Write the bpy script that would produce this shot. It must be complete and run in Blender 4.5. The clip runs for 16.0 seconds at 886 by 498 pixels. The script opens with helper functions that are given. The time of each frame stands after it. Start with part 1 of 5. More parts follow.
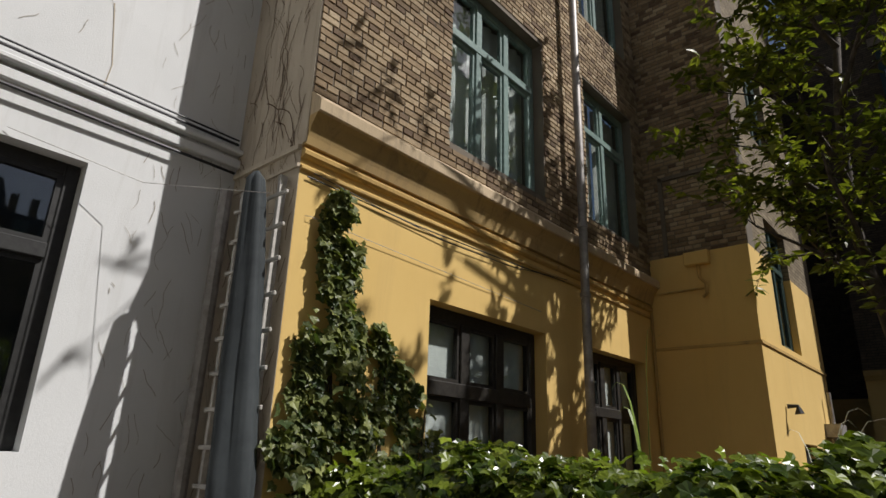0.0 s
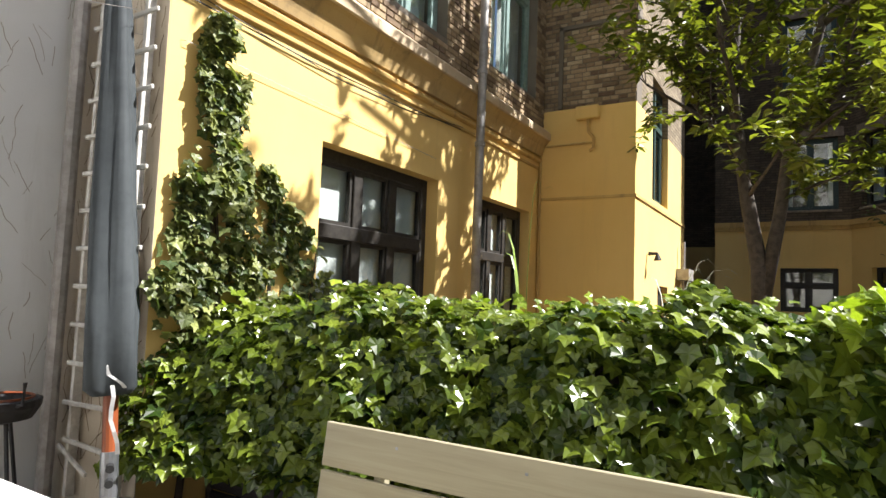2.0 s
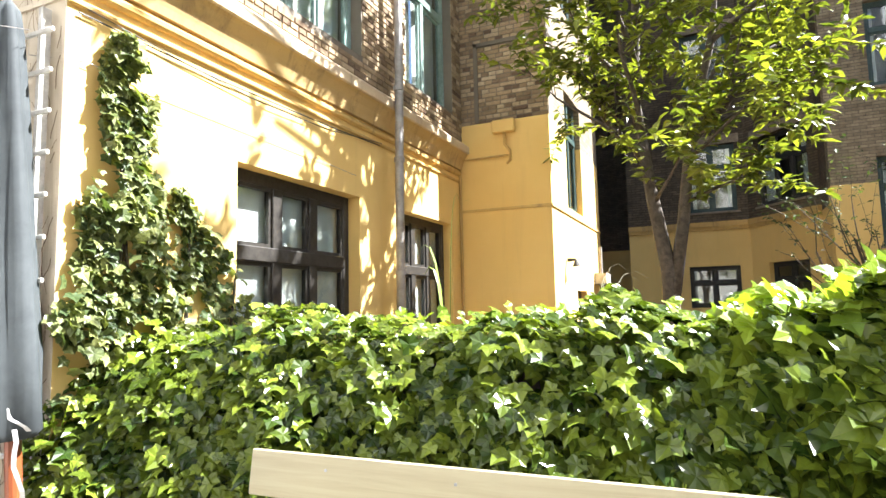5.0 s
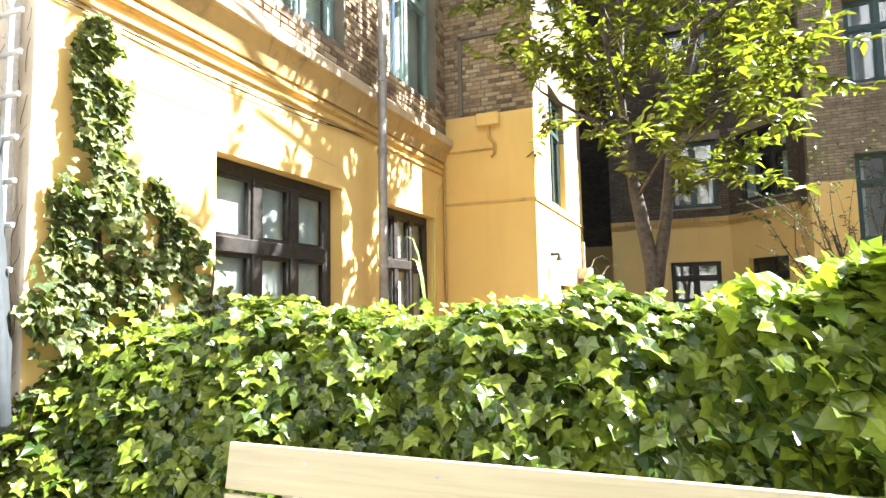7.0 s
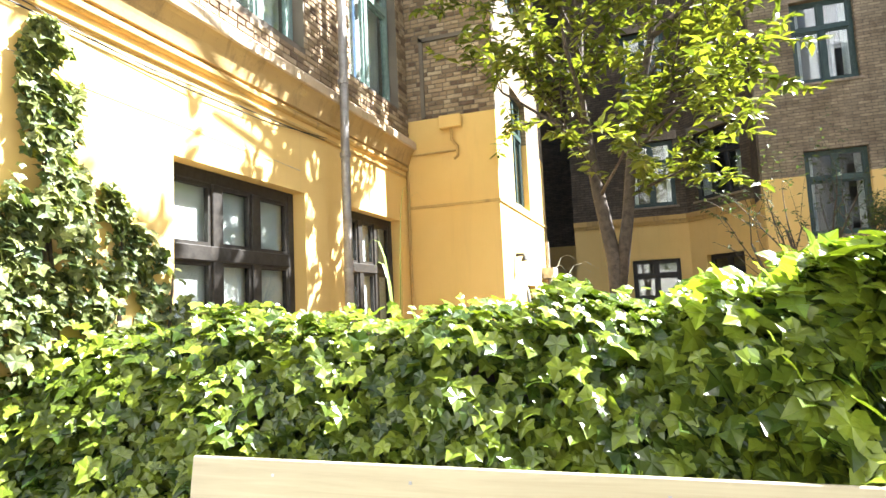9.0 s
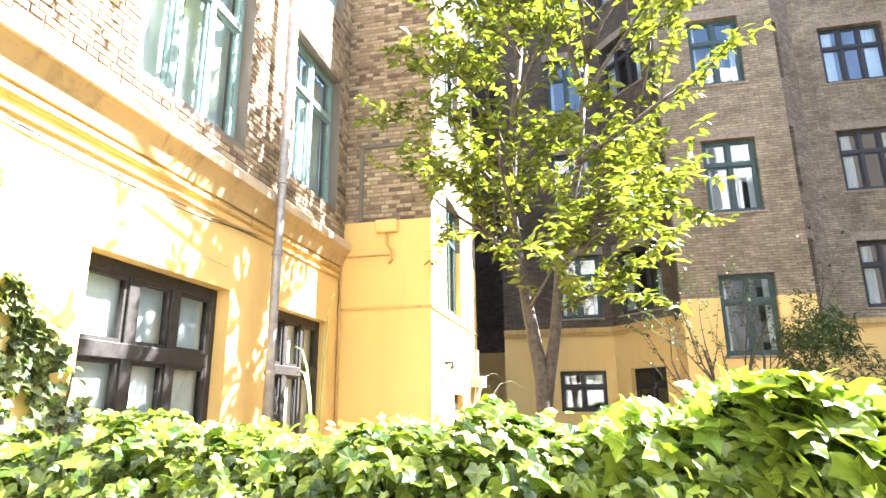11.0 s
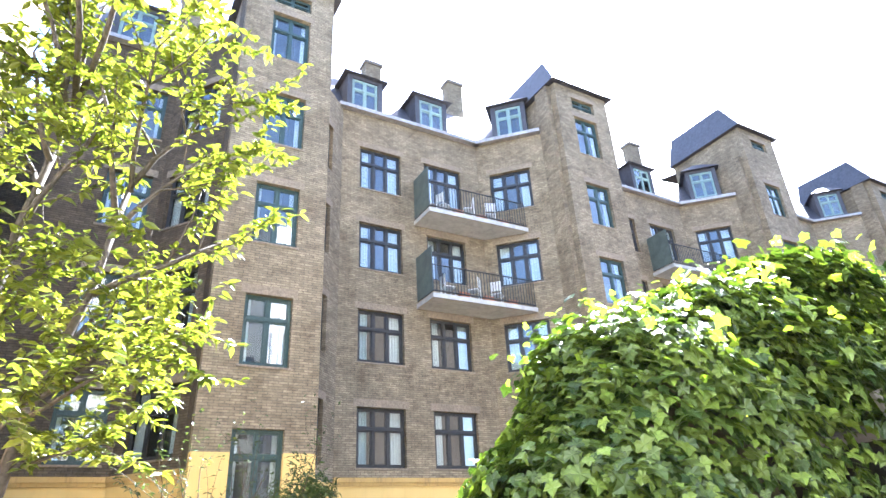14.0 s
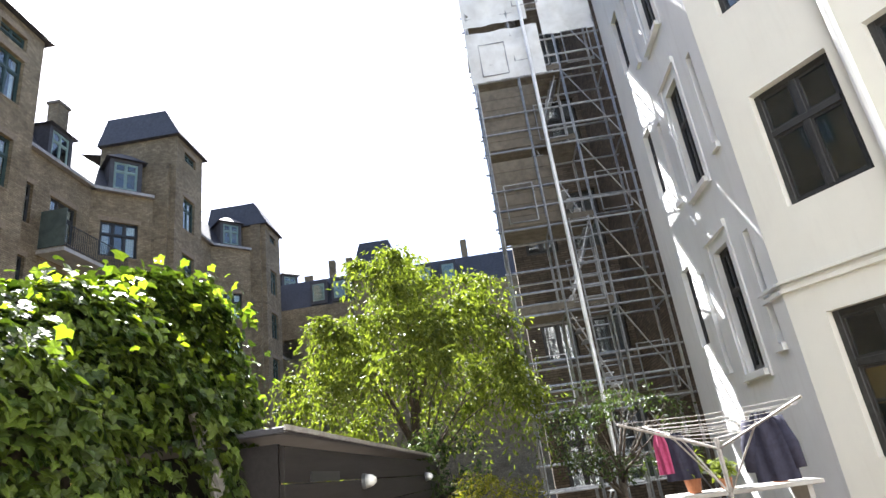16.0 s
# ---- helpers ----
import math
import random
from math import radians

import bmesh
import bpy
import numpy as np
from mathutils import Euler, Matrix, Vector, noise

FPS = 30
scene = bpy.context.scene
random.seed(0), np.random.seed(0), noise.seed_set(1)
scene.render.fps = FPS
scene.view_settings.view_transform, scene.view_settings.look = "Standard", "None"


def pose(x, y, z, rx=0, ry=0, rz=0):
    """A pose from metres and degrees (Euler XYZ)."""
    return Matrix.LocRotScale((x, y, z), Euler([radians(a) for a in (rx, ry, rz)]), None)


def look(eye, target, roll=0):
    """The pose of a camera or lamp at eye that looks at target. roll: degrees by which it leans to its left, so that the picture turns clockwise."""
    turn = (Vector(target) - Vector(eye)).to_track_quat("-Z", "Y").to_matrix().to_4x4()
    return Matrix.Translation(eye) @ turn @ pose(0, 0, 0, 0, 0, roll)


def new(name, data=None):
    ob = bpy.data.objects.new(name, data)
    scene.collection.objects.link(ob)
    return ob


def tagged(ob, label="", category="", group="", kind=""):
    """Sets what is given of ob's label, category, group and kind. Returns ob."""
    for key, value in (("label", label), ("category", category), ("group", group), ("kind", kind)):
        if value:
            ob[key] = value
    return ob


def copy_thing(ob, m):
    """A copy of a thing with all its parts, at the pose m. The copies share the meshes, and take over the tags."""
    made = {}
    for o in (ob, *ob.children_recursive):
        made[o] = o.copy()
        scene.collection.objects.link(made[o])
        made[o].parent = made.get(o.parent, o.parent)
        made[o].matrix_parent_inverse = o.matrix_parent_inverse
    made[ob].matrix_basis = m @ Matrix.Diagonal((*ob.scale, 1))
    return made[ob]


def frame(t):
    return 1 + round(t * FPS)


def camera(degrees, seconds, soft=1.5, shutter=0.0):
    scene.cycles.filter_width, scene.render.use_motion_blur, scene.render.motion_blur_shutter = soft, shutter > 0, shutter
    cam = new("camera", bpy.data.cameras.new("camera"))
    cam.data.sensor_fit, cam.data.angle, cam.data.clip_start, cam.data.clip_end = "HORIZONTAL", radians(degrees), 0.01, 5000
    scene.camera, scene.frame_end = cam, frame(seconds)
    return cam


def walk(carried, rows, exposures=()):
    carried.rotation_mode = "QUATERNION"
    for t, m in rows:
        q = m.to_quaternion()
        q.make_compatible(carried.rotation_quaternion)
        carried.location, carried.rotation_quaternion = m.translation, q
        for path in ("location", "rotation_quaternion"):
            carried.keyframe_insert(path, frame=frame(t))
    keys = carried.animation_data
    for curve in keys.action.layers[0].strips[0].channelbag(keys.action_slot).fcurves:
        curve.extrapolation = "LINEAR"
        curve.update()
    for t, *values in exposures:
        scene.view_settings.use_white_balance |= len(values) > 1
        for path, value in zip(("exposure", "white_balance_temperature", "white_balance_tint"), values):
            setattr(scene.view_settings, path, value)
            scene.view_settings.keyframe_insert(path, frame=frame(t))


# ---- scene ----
cam = camera(72.3, 16.0)
PATH = [
    (0, (-0.733, 0.502, 1.459), (-1.994, 1.915, 2.101), 1.8),
    (0.5, (-0.752, 0.503, 1.48), (-1.931, 2.087, 1.797), 2.6),
    (1, (-0.774, 0.492, 1.489), (-1.965, 2.071, 1.788), 2.5),
    (1.5, (-0.751, 0.501, 1.488), (-1.785, 2.196, 1.729), 2.4),
    (2, (-0.754, 0.524, 1.492), (-1.784, 2.232, 1.641), 2.1),
    (2.5, (-0.751, 0.533, 1.472), (-1.784, 2.242, 1.588), 1.1),
    (3, (-0.765, 0.565, 1.477), (-1.658, 2.353, 1.563), 1.0),
    (3.5, (-0.744, 0.511, 1.474), (-1.611, 2.307, 1.628), -0.2),
    (4, (-0.742, 0.526, 1.486), (-1.568, 2.339, 1.658), -1.0),
    (4.5, (-0.735, 0.523, 1.487), (-1.562, 2.332, 1.692), -1.4),
    (5, (-0.708, 0.504, 1.499), (-1.523, 2.32, 1.695), -1.2),
    (7.5, (-0.73, 0.575, 1.47), (-1.467, 2.426, 1.644), -1.5),
    (8, (-0.731, 0.589, 1.469), (-1.4, 2.466, 1.643), -2.9),
    (10.5, (-0.787, 0.565, 1.511), (-1.407, 2.432, 1.87), -1.1),
    (11, (-0.725, 0.594, 1.555), (-1.149, 2.482, 2.058), -0.5),
    (11.5, (-0.639, 0.643, 1.617), (-0.821, 2.558, 2.165), -0.8),
    (12, (-0.531, 0.686, 1.716), (-0.347, 2.527, 2.475), -2.4),
    (12.5, (-0.496, 0.643, 1.744), (-0.194, 2.413, 2.626), -5.6),
    (13, (-0.452, 0.601, 1.783), (-0.155, 2.34, 2.726), -5.0),
    (13.5, (-0.347, 0.585, 1.802), (0.31, 2.366, 2.431), -1.8),
    (14, (-0.295, 0.595, 1.849), (0.611, 2.149, 2.723), -3.1),
    (14.5, (-0.302, 0.534, 1.87), (0.953, 1.747, 2.846), -6.8),
    (15, (-0.316, 0.486, 1.881), (1.193, 1.417, 2.805), -7.0),
    (15.5, (-0.28, 0.494, 1.916), (1.479, 1.009, 2.715), -8.9),
    (16, (-0.229, 0.515, 1.912), (1.64, 0.62, 2.617), -7.8),
]
walk(cam, [(t, look(eye, target, roll)) for t, eye, target, roll in PATH], [(0, -0.15, 6350, 13), (0.5, 0.02, 6350, 13), (1, 0.6, 6300, 13), (1.5, 1.33, 6250, 13), (2.5, 1.75, 6250, 13), (3.5, 2.15, 6250, 13), (4.5, 2.52, 6150, 13), (5, 2.93, 6100, 12), (8, 3.28, 6100, 12), (10.5, 3.45, 6050, 12), (11, 4.15, 5900, 16), (12, 5.15, 5400, 16), (12.5, 5.5, 5250, 16), (13.5, 5.0, 5050, 17), (14, 4.45, 5550, 15), (14.5, 4.1, 5500, 15), (15, 3.5, 5650, 14), (16, 2.78, 6150, 12)])

# ---- light ----
SUN_AZ, SUN_EL = 60.0, 51.0          # degrees from +y towards +x, and above the horizon
world = bpy.data.worlds.new("sky")
scene.world = world
world.use_nodes = True
wn = world.node_tree.nodes
sky = wn.new("ShaderNodeTexSky")
sky.sky_type = 'NISHITA'
sky.sun_disc = False
sky.sun_elevation = radians(SUN_EL)
sky.sun_rotation = radians(SUN_AZ)
sky.dust_density = 2.0
wn["Background"].inputs["Strength"].default_value = 0.05
world.node_tree.links.new(sky.outputs["Color"], wn["Background"].inputs["Color"])
sun_data = bpy.data.lights.new("sun", 'SUN')
sun_data.energy = 5.0
sun_data.angle = radians(0.53)
sun_data.color = (1.0, 0.965, 0.905)
sun = new("sun", sun_data)
_sd = Vector((math.sin(radians(SUN_AZ)) * math.cos(radians(SUN_EL)), math.cos(radians(SUN_AZ)) * math.cos(radians(SUN_EL)), math.sin(radians(SUN_EL))))
sun.matrix_world = look(_sd * 60, (0, 0, 0))


# ---- materials ----
def nodes_of(name, rough=0.8, metal=0.0, spec=0.4):
    m = bpy.data.materials.new(name)
    m.use_nodes = True
    nt = m.node_tree
    b = nt.nodes["Principled BSDF"]
    b.inputs["Roughness"].default_value = rough
    b.inputs["Metallic"].default_value = metal
    b.inputs["Specular IOR Level"].default_value = spec
    return m, nt, b


def noise_node(nt, scale, detail=6.0, rough=0.6, vec=None, dist=0.0):
    n = nt.nodes.new("ShaderNodeTexNoise")
    n.inputs["Scale"].default_value = scale
    n.inputs["Detail"].default_value = detail
    n.inputs["Roughness"].default_value = rough
    n.inputs["Distortion"].default_value = dist
    if vec is not None:
        nt.links.new(vec, n.inputs["Vector"])
    return n.outputs["Fac"]


def ramp(nt, fac, stops):
    r = nt.nodes.new("ShaderNodeValToRGB")
    e = r.color_ramp.elements
    while len(e) < len(stops):
        e.new(0.5)
    for el, (p, c) in zip(e, stops):
        el.position = p
        el.color = (*c, 1.0) if len(c) == 3 else c
    nt.links.new(fac, r.inputs["Fac"])
    return r.outputs["Color"]


def mix(nt, fac, a, b, mode='MIX'):
    n = nt.nodes.new("ShaderNodeMix")
    n.data_type = 'RGBA'
    n.blend_type = mode
    for sock, v in ((n.inputs["Factor"], fac), (n.inputs["A"], a), (n.inputs["B"], b)):
        if hasattr(v, "is_linked"):
            nt.links.new(v, sock)
        elif isinstance(v, (int, float)):
            sock.default_value = v
        else:
            sock.default_value = (*v, 1.0)
    return n.outputs["Result"]


def bump(nt, bsdf, height, strength=0.3, dist=0.01):
    n = nt.nodes.new("ShaderNodeBump")
    n.inputs["Strength"].default_value = strength
    n.inputs["Distance"].default_value = dist
    nt.links.new(height, n.inputs["Height"])
    nt.links.new(n.outputs["Normal"], bsdf.inputs["Normal"])


def coords(nt, kind="Object", scale=(1, 1, 1)):
    c = nt.nodes.new("ShaderNodeTexCoord").outputs[kind]
    m = nt.nodes.new("ShaderNodeMapping")
    m.inputs["Scale"].default_value = scale
    nt.links.new(c, m.inputs["Vector"])
    return m.outputs["Vector"]


def plaster(name, c, c2, dirt, rough=0.85, streak=0.35, bump_s=0.25):
    """Painted render: broad tone changes, vertical streaks, fine grain."""
    m, nt, b = nodes_of(name, rough)
    v = coords(nt)
    big = ramp(nt, noise_node(nt, 0.9, 8, 0.6, v), [(0.3, c), (0.7, c2)])
    vs = coords(nt, "Object", (5.0, 5.0, 0.5))
    st = ramp(nt, noise_node(nt, 1.0, 8, 0.7, vs, 0.6), [(0.52, (0, 0, 0)), (0.78, (1, 1, 1))])
    k = nt.nodes.new("ShaderNodeMath")
    k.operation = 'MULTIPLY'
    k.inputs[1].default_value = streak
    nt.links.new(st, k.inputs[0])
    col = mix(nt, k.outputs[0], big, dirt)
    spots = ramp(nt, noise_node(nt, 14.0, 5, 0.7, v), [(0.62, (0, 0, 0)), (0.72, (1, 1, 1))])
    k2 = nt.nodes.new("ShaderNodeMath")
    k2.operation = 'MULTIPLY'
    k2.inputs[1].default_value = streak * 0.5
    nt.links.new(spots, k2.inputs[0])
    col = mix(nt, k2.outputs[0], col, dirt)
    nt.links.new(col, b.inputs["Base Color"])
    bump(nt, b, noise_node(nt, 60.0, 6, 0.7, v), bump_s, 0.006)
    return m


def masonry(name, c1, c2, mortar, plane="xz", tone=0.42):
    """Brickwork of 228 x 54 mm bricks for the walls that stay far off."""
    m, nt, b = nodes_of(name, 0.9, 0.0, 0.25)
    tc = nt.nodes.new("ShaderNodeTexCoord").outputs["Object"]
    sp = nt.nodes.new("ShaderNodeSeparateXYZ")
    nt.links.new(tc, sp.inputs[0])
    add = nt.nodes.new("ShaderNodeMath")
    nt.links.new(sp.outputs["X"], add.inputs[0])
    nt.links.new(sp.outputs["Y"], add.inputs[1])
    cb = nt.nodes.new("ShaderNodeCombineXYZ")
    nt.links.new(add.outputs[0], cb.inputs["X"])
    nt.links.new(sp.outputs["Z"], cb.inputs["Y"])
    br = nt.nodes.new("ShaderNodeTexBrick")
    nt.links.new(cb.outputs[0], br.inputs["Vector"])
    br.inputs["Scale"].default_value = 1.0
    br.inputs["Brick Width"].default_value = 0.24
    br.inputs["Row Height"].default_value = 0.067
    br.inputs["Mortar Size"].default_value = 0.009
    br.inputs["Mortar Smooth"].default_value = 0.3
    br.inputs["Color1"].default_value = (*c1, 1)
    br.inputs["Color2"].default_value = (*c2, 1)
    br.inputs["Mortar"].default_value = (*mortar, 1)
    soot = ramp(nt, noise_node(nt, 0.7, 9, 0.65, tc, 0.4), [(0.35, (0.50, 0.48, 0.45)), (0.68, (1.0, 1.0, 1.0))])
    col = mix(nt, tone, br.outputs["Color"], soot, 'MULTIPLY')
    fine = ramp(nt, noise_node(nt, 5.0, 8, 0.75, tc, 0.6), [(0.32, (0.55, 0.53, 0.50)), (0.68, (1.2, 1.19, 1.16))])
    col = mix(nt, 0.85, col, fine, 'MULTIPLY')
    nt.links.new(col, b.inputs["Base Color"])
    inv = nt.nodes.new("ShaderNodeMath")
    inv.operation = 'SUBTRACT'
    inv.inputs[0].default_value = 1.0
    nt.links.new(br.outputs["Fac"], inv.inputs[1])
    bump(nt, b, inv.outputs[0], 0.6, 0.008)
    return m


def painted(name, c, c2=None, rough=0.5, metal=0.0, scale=18.0, bump_s=0.1, spec=0.4):
    """Paint, timber or metal with grain and wear."""
    m, nt, b = nodes_of(name, rough, metal, spec)
    v = coords(nt)
    c2 = c2 or tuple(x * 0.6 for x in c)
    col = ramp(nt, noise_node(nt, scale, 7, 0.65, v, 0.3), [(0.3, c2), (0.62, c)])
    lo = ramp(nt, noise_node(nt, scale * 0.12, 4, 0.5, v), [(0.3, (0.78, 0.78, 0.78)), (0.7, (1.08, 1.08, 1.08))])
    nt.links.new(mix(nt, 0.8, col, lo, 'MULTIPLY'), b.inputs["Base Color"])
    bump(nt, b, noise_node(nt, scale * 3, 6, 0.7, v), bump_s, 0.003)
    return m


def wood(name, c, c2, rough=0.6, along="X"):
    m, nt, b = nodes_of(name, rough, 0.0, 0.35)
    sc = {"X": (1.2, 30, 30), "Y": (30, 1.2, 30), "Z": (30, 30, 1.2)}[along]
    v = coords(nt, "Object", sc)
    n = noise_node(nt, 1.0, 8, 0.65, v, 0.8)
    col = ramp(nt, n, [(0.25, c2), (0.62, c)])
    knots = ramp(nt, noise_node(nt, 5.0, 2, 0.4, coords(nt)), [(0.70, (1, 1, 1)), (0.78, (0.55, 0.45, 0.33))])
    nt.links.new(mix(nt, 0.6, col, knots, 'MULTIPLY'), b.inputs["Base Color"])
    bump(nt, b, n, 0.2, 0.003)
    return m


def leafy(name, c, c2, rough=0.3, spec=0.5, trans=0.35):
    """Leaves: each leaf its own green, glossy, letting light through."""
    m, nt, b = nodes_of(name, rough, 0.0, spec)
    g = nt.nodes.new("ShaderNodeNewGeometry").outputs["Random Per Island"]
    mid = tuple((p + q) / 2 for p, q in zip(c, c2))
    col = ramp(nt, g, [(0.0, c2), (0.45, mid), (0.85, c), (1.0, tuple(min(1, x * 1.4) for x in c))])
    fine = ramp(nt, noise_node(nt, 40.0, 3, 0.6, coords(nt)), [(0.35, (0.75, 0.78, 0.7)), (0.7, (1.1, 1.1, 1.0))])
    col = mix(nt, 0.6, col, fine, 'MULTIPLY')
    nt.links.new(col, b.inputs["Base Color"])
    tr = nt.nodes.new("ShaderNodeBsdfTranslucent")
    tc = mix(nt, 1.0, col, (1.35, 1.45, 0.5), 'MULTIPLY')
    nt.links.new(tc, tr.inputs["Color"])
    mx = nt.nodes.new("ShaderNodeMixShader")
    mx.inputs[0].default_value = trans
    nt.links.new(b.outputs[0], mx.inputs[1])
    nt.links.new(tr.outputs[0], mx.inputs[2])
    nt.links.new(mx.outputs[0], nt.nodes["Material Output"].inputs["Surface"])
    return m


def glass(name, tint=(0.85, 0.9, 0.9)):
    m, nt, b = nodes_of(name)
    t = nt.nodes.new("ShaderNodeBsdfTransparent")
    t.inputs["Color"].default_value = (*tint, 1)
    g = nt.nodes.new("ShaderNodeBsdfGlossy")
    g.inputs["Roughness"].default_value = 0.02
    lw = nt.nodes.new("ShaderNodeLayerWeight")
    lw.inputs["Blend"].default_value = 0.5
    pw = nt.nodes.new("ShaderNodeMath")
    pw.operation = 'POWER'
    pw.inputs[1].default_value = 4.0
    nt.links.new(lw.outputs["Facing"], pw.inputs[0])
    f = nt.nodes.new("ShaderNodeMath")
    f.operation = 'MULTIPLY_ADD'
    f.inputs[1].default_value = 0.65
    f.inputs[2].default_value = 0.11
    nt.links.new(pw.outputs[0], f.inputs[0])
    mx = nt.nodes.new("ShaderNodeMixShader")
    nt.links.new(f.outputs[0], mx.inputs[0])
    nt.links.new(t.outputs[0], mx.inputs[1])
    nt.links.new(g.outputs[0], mx.inputs[2])
    nt.links.new(mx.outputs[0], nt.nodes["Material Output"].inputs["Surface"])
    return m


M_YELLOW = plaster("yellow_render", (0.75, 0.53, 0.19), (0.69, 0.47, 0.155), (0.44, 0.29, 0.12), streak=0.25)
M_YELLOW_TRIM = plaster("yellow_trim", (0.58, 0.39, 0.13), (0.46, 0.30, 0.10), (0.16, 0.11, 0.06), streak=0.85)
M_CORNICE = plaster("stained_cornice", (0.52, 0.36, 0.14), (0.38, 0.26, 0.11), (0.14, 0.10, 0.06), streak=0.8)
M_LEDGE = plaster("weathered_ledge", (0.58, 0.46, 0.30), (0.44, 0.34, 0.21), (0.10, 0.08, 0.06), streak=0.7, bump_s=0.5)
M_LINTEL = painted("lintel_brick", (0.30, 0.24, 0.165), (0.16, 0.13, 0.095), 0.9, scale=16, bump_s=0.4)
M_WHITE = plaster("white_render", (0.74, 0.75, 0.74), (0.66, 0.67, 0.66), (0.38, 0.36, 0.31), streak=0.3)
M_CREAM = plaster("cream_render", (0.70, 0.69, 0.62), (0.64, 0.63, 0.57), (0.5, 0.48, 0.42), streak=0.2)
M_STUCCO = plaster("stained_stucco", (0.58, 0.51, 0.40), (0.46, 0.39, 0.29), (0.20, 0.14, 0.09), streak=0.65, bump_s=0.6)
M_MORTAR = plaster("mortar", (0.20, 0.17, 0.13), (0.13, 0.11, 0.085), (0.07, 0.06, 0.05), streak=0.4)
M_BRICK_FAR = masonry("far_brick", (0.40, 0.335, 0.225), (0.265, 0.215, 0.145), (0.19, 0.16, 0.12), tone=0.8)
# darker brick for the bay behind the tree, recess shade put into its colour
M_BRICK_DARK_SHADED = masonry("dark_shaded_brick", (0.17, 0.135, 0.092), (0.11, 0.088, 0.062), (0.08, 0.066, 0.05), tone=0.8)
M_BRICK_DEEP = masonry("deep_brown_brick", (0.16, 0.13, 0.10), (0.09, 0.075, 0.06), (0.06, 0.052, 0.045))
M_ROOF = painted("slate", (0.07, 0.07, 0.08), (0.035, 0.035, 0.04), 0.6, scale=6)
M_ZINC = painted("zinc_pipe", (0.42, 0.40, 0.38), (0.26, 0.24, 0.22), 0.55, 0.4, scale=9)
M_GREENFRAME = painted("green_frame", (0.04, 0.075, 0.066), (0.025, 0.046, 0.042), 0.45)
M_PALEFRAME = painted("pale_green_frame", (0.24, 0.33, 0.30), (0.15, 0.23, 0.21), 0.45)
M_DARKFRAME = painted("dark_frame", (0.035, 0.035, 0.033), (0.018, 0.018, 0.017), 0.45)
M_BROWNFRAME = painted("brown_frame", (0.040, 0.036, 0.030), (0.016, 0.014, 0.012), 0.5)
M_GLASS = glass("window_glass")
# added dark backing behind the windows, keeps sky from showing through hollow houses
M_BACKING = painted("room_wall", (0.16, 0.15, 0.13), (0.12, 0.11, 0.10), 0.9, scale=3)
M_CURTAIN = painted("curtain_cloth", (0.80, 0.79, 0.74), (0.70, 0.69, 0.65), 0.9, scale=8)
M_SOIL = painted("soil", (0.10, 0.075, 0.05), (0.04, 0.03, 0.02), 0.95, scale=4, bump_s=0.6)
M_BENCH = wood("bench_paint", (0.35, 0.315, 0.21), (0.27, 0.235, 0.15), 0.6)
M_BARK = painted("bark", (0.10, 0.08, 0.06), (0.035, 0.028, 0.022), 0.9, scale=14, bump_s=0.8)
M_IVY = leafy("ivy_leaf", (0.135, 0.175, 0.018), (0.022, 0.044, 0.006), 0.27, 0.38, 0.24)
M_YOUNG_LIT = leafy("young_and_lit_ivy_leaf", (0.24, 0.31, 0.03), (0.12, 0.19, 0.02), 0.32, 0.4, 0.4)
# ivy leaf darkened, the shade on the bush's front put into its colour
M_IVY_SHADE = leafy("shaded_ivy_leaf", (0.088, 0.125, 0.02), (0.014, 0.032, 0.006), 0.42, 0.3, 0.26)
M_IVYDRY = leafy("wall_ivy_leaf", (0.23, 0.25, 0.09), (0.05, 0.08, 0.03), 0.42, 0.35, 0.3)
M_TREELEAF = leafy("tree_leaf", (0.18, 0.195, 0.03), (0.062, 0.085, 0.015), 0.4, 0.4, 0.42)
M_WILLOW = leafy("willow_leaf", (0.175, 0.205, 0.045), (0.075, 0.10, 0.022), 0.55, 0.2, 0.42)
M_SHRUB = leafy("shrub_leaf", (0.075, 0.105, 0.035), (0.025, 0.045, 0.018), 0.5, 0.3, 0.25)
M_YSHRUB = leafy("yellow_shrub_leaf", (0.28, 0.25, 0.03), (0.10, 0.12, 0.02), 0.5, 0.3, 0.4)
M_DARKWOOD = wood("tarred_boards", (0.020, 0.017, 0.016), (0.008, 0.007, 0.0065), 0.75)
M_STEEL = painted("scaffold_steel", (0.36, 0.37, 0.38), (0.20, 0.21, 0.22), 0.35, 0.8, scale=10)
M_DECK = painted("scaffold_deck", (0.13, 0.115, 0.09), (0.07, 0.06, 0.05), 0.85, scale=5)
M_SHEET = painted("plastic_sheet", (0.62, 0.63, 0.63), (0.48, 0.48, 0.47), 0.5, scale=2)


# ---- building blocks ----
def finish(name, bm, mat, smooth=False):
    me = bpy.data.meshes.new(name)
    bm.normal_update()
    bm.to_mesh(me)
    bm.free()
    if mat:
        me.materials.append(mat)
    if smooth:
        for p in me.polygons:
            p.use_smooth = True
    return me


def part(name, bm, mat, parent, label="", smooth=False, m=None):
    me = bm if isinstance(bm, bpy.types.Mesh) else finish(name, bm, mat, smooth)
    ob = new(name, me)
    ob.parent = parent
    if m is not None:
        ob.matrix_basis = m
    if label:
        ob["label"] = label
    return ob


def thing(name, label="", category="", group="", kind="", at=None, bm=None, mat=None, smooth=False):
    ob = new(name, finish(name, bm, mat, smooth) if bm else None)
    if at is not None:
        ob.matrix_basis = at if isinstance(at, Matrix) else Matrix.Translation(at)
    return tagged(ob, label, category, group, kind)


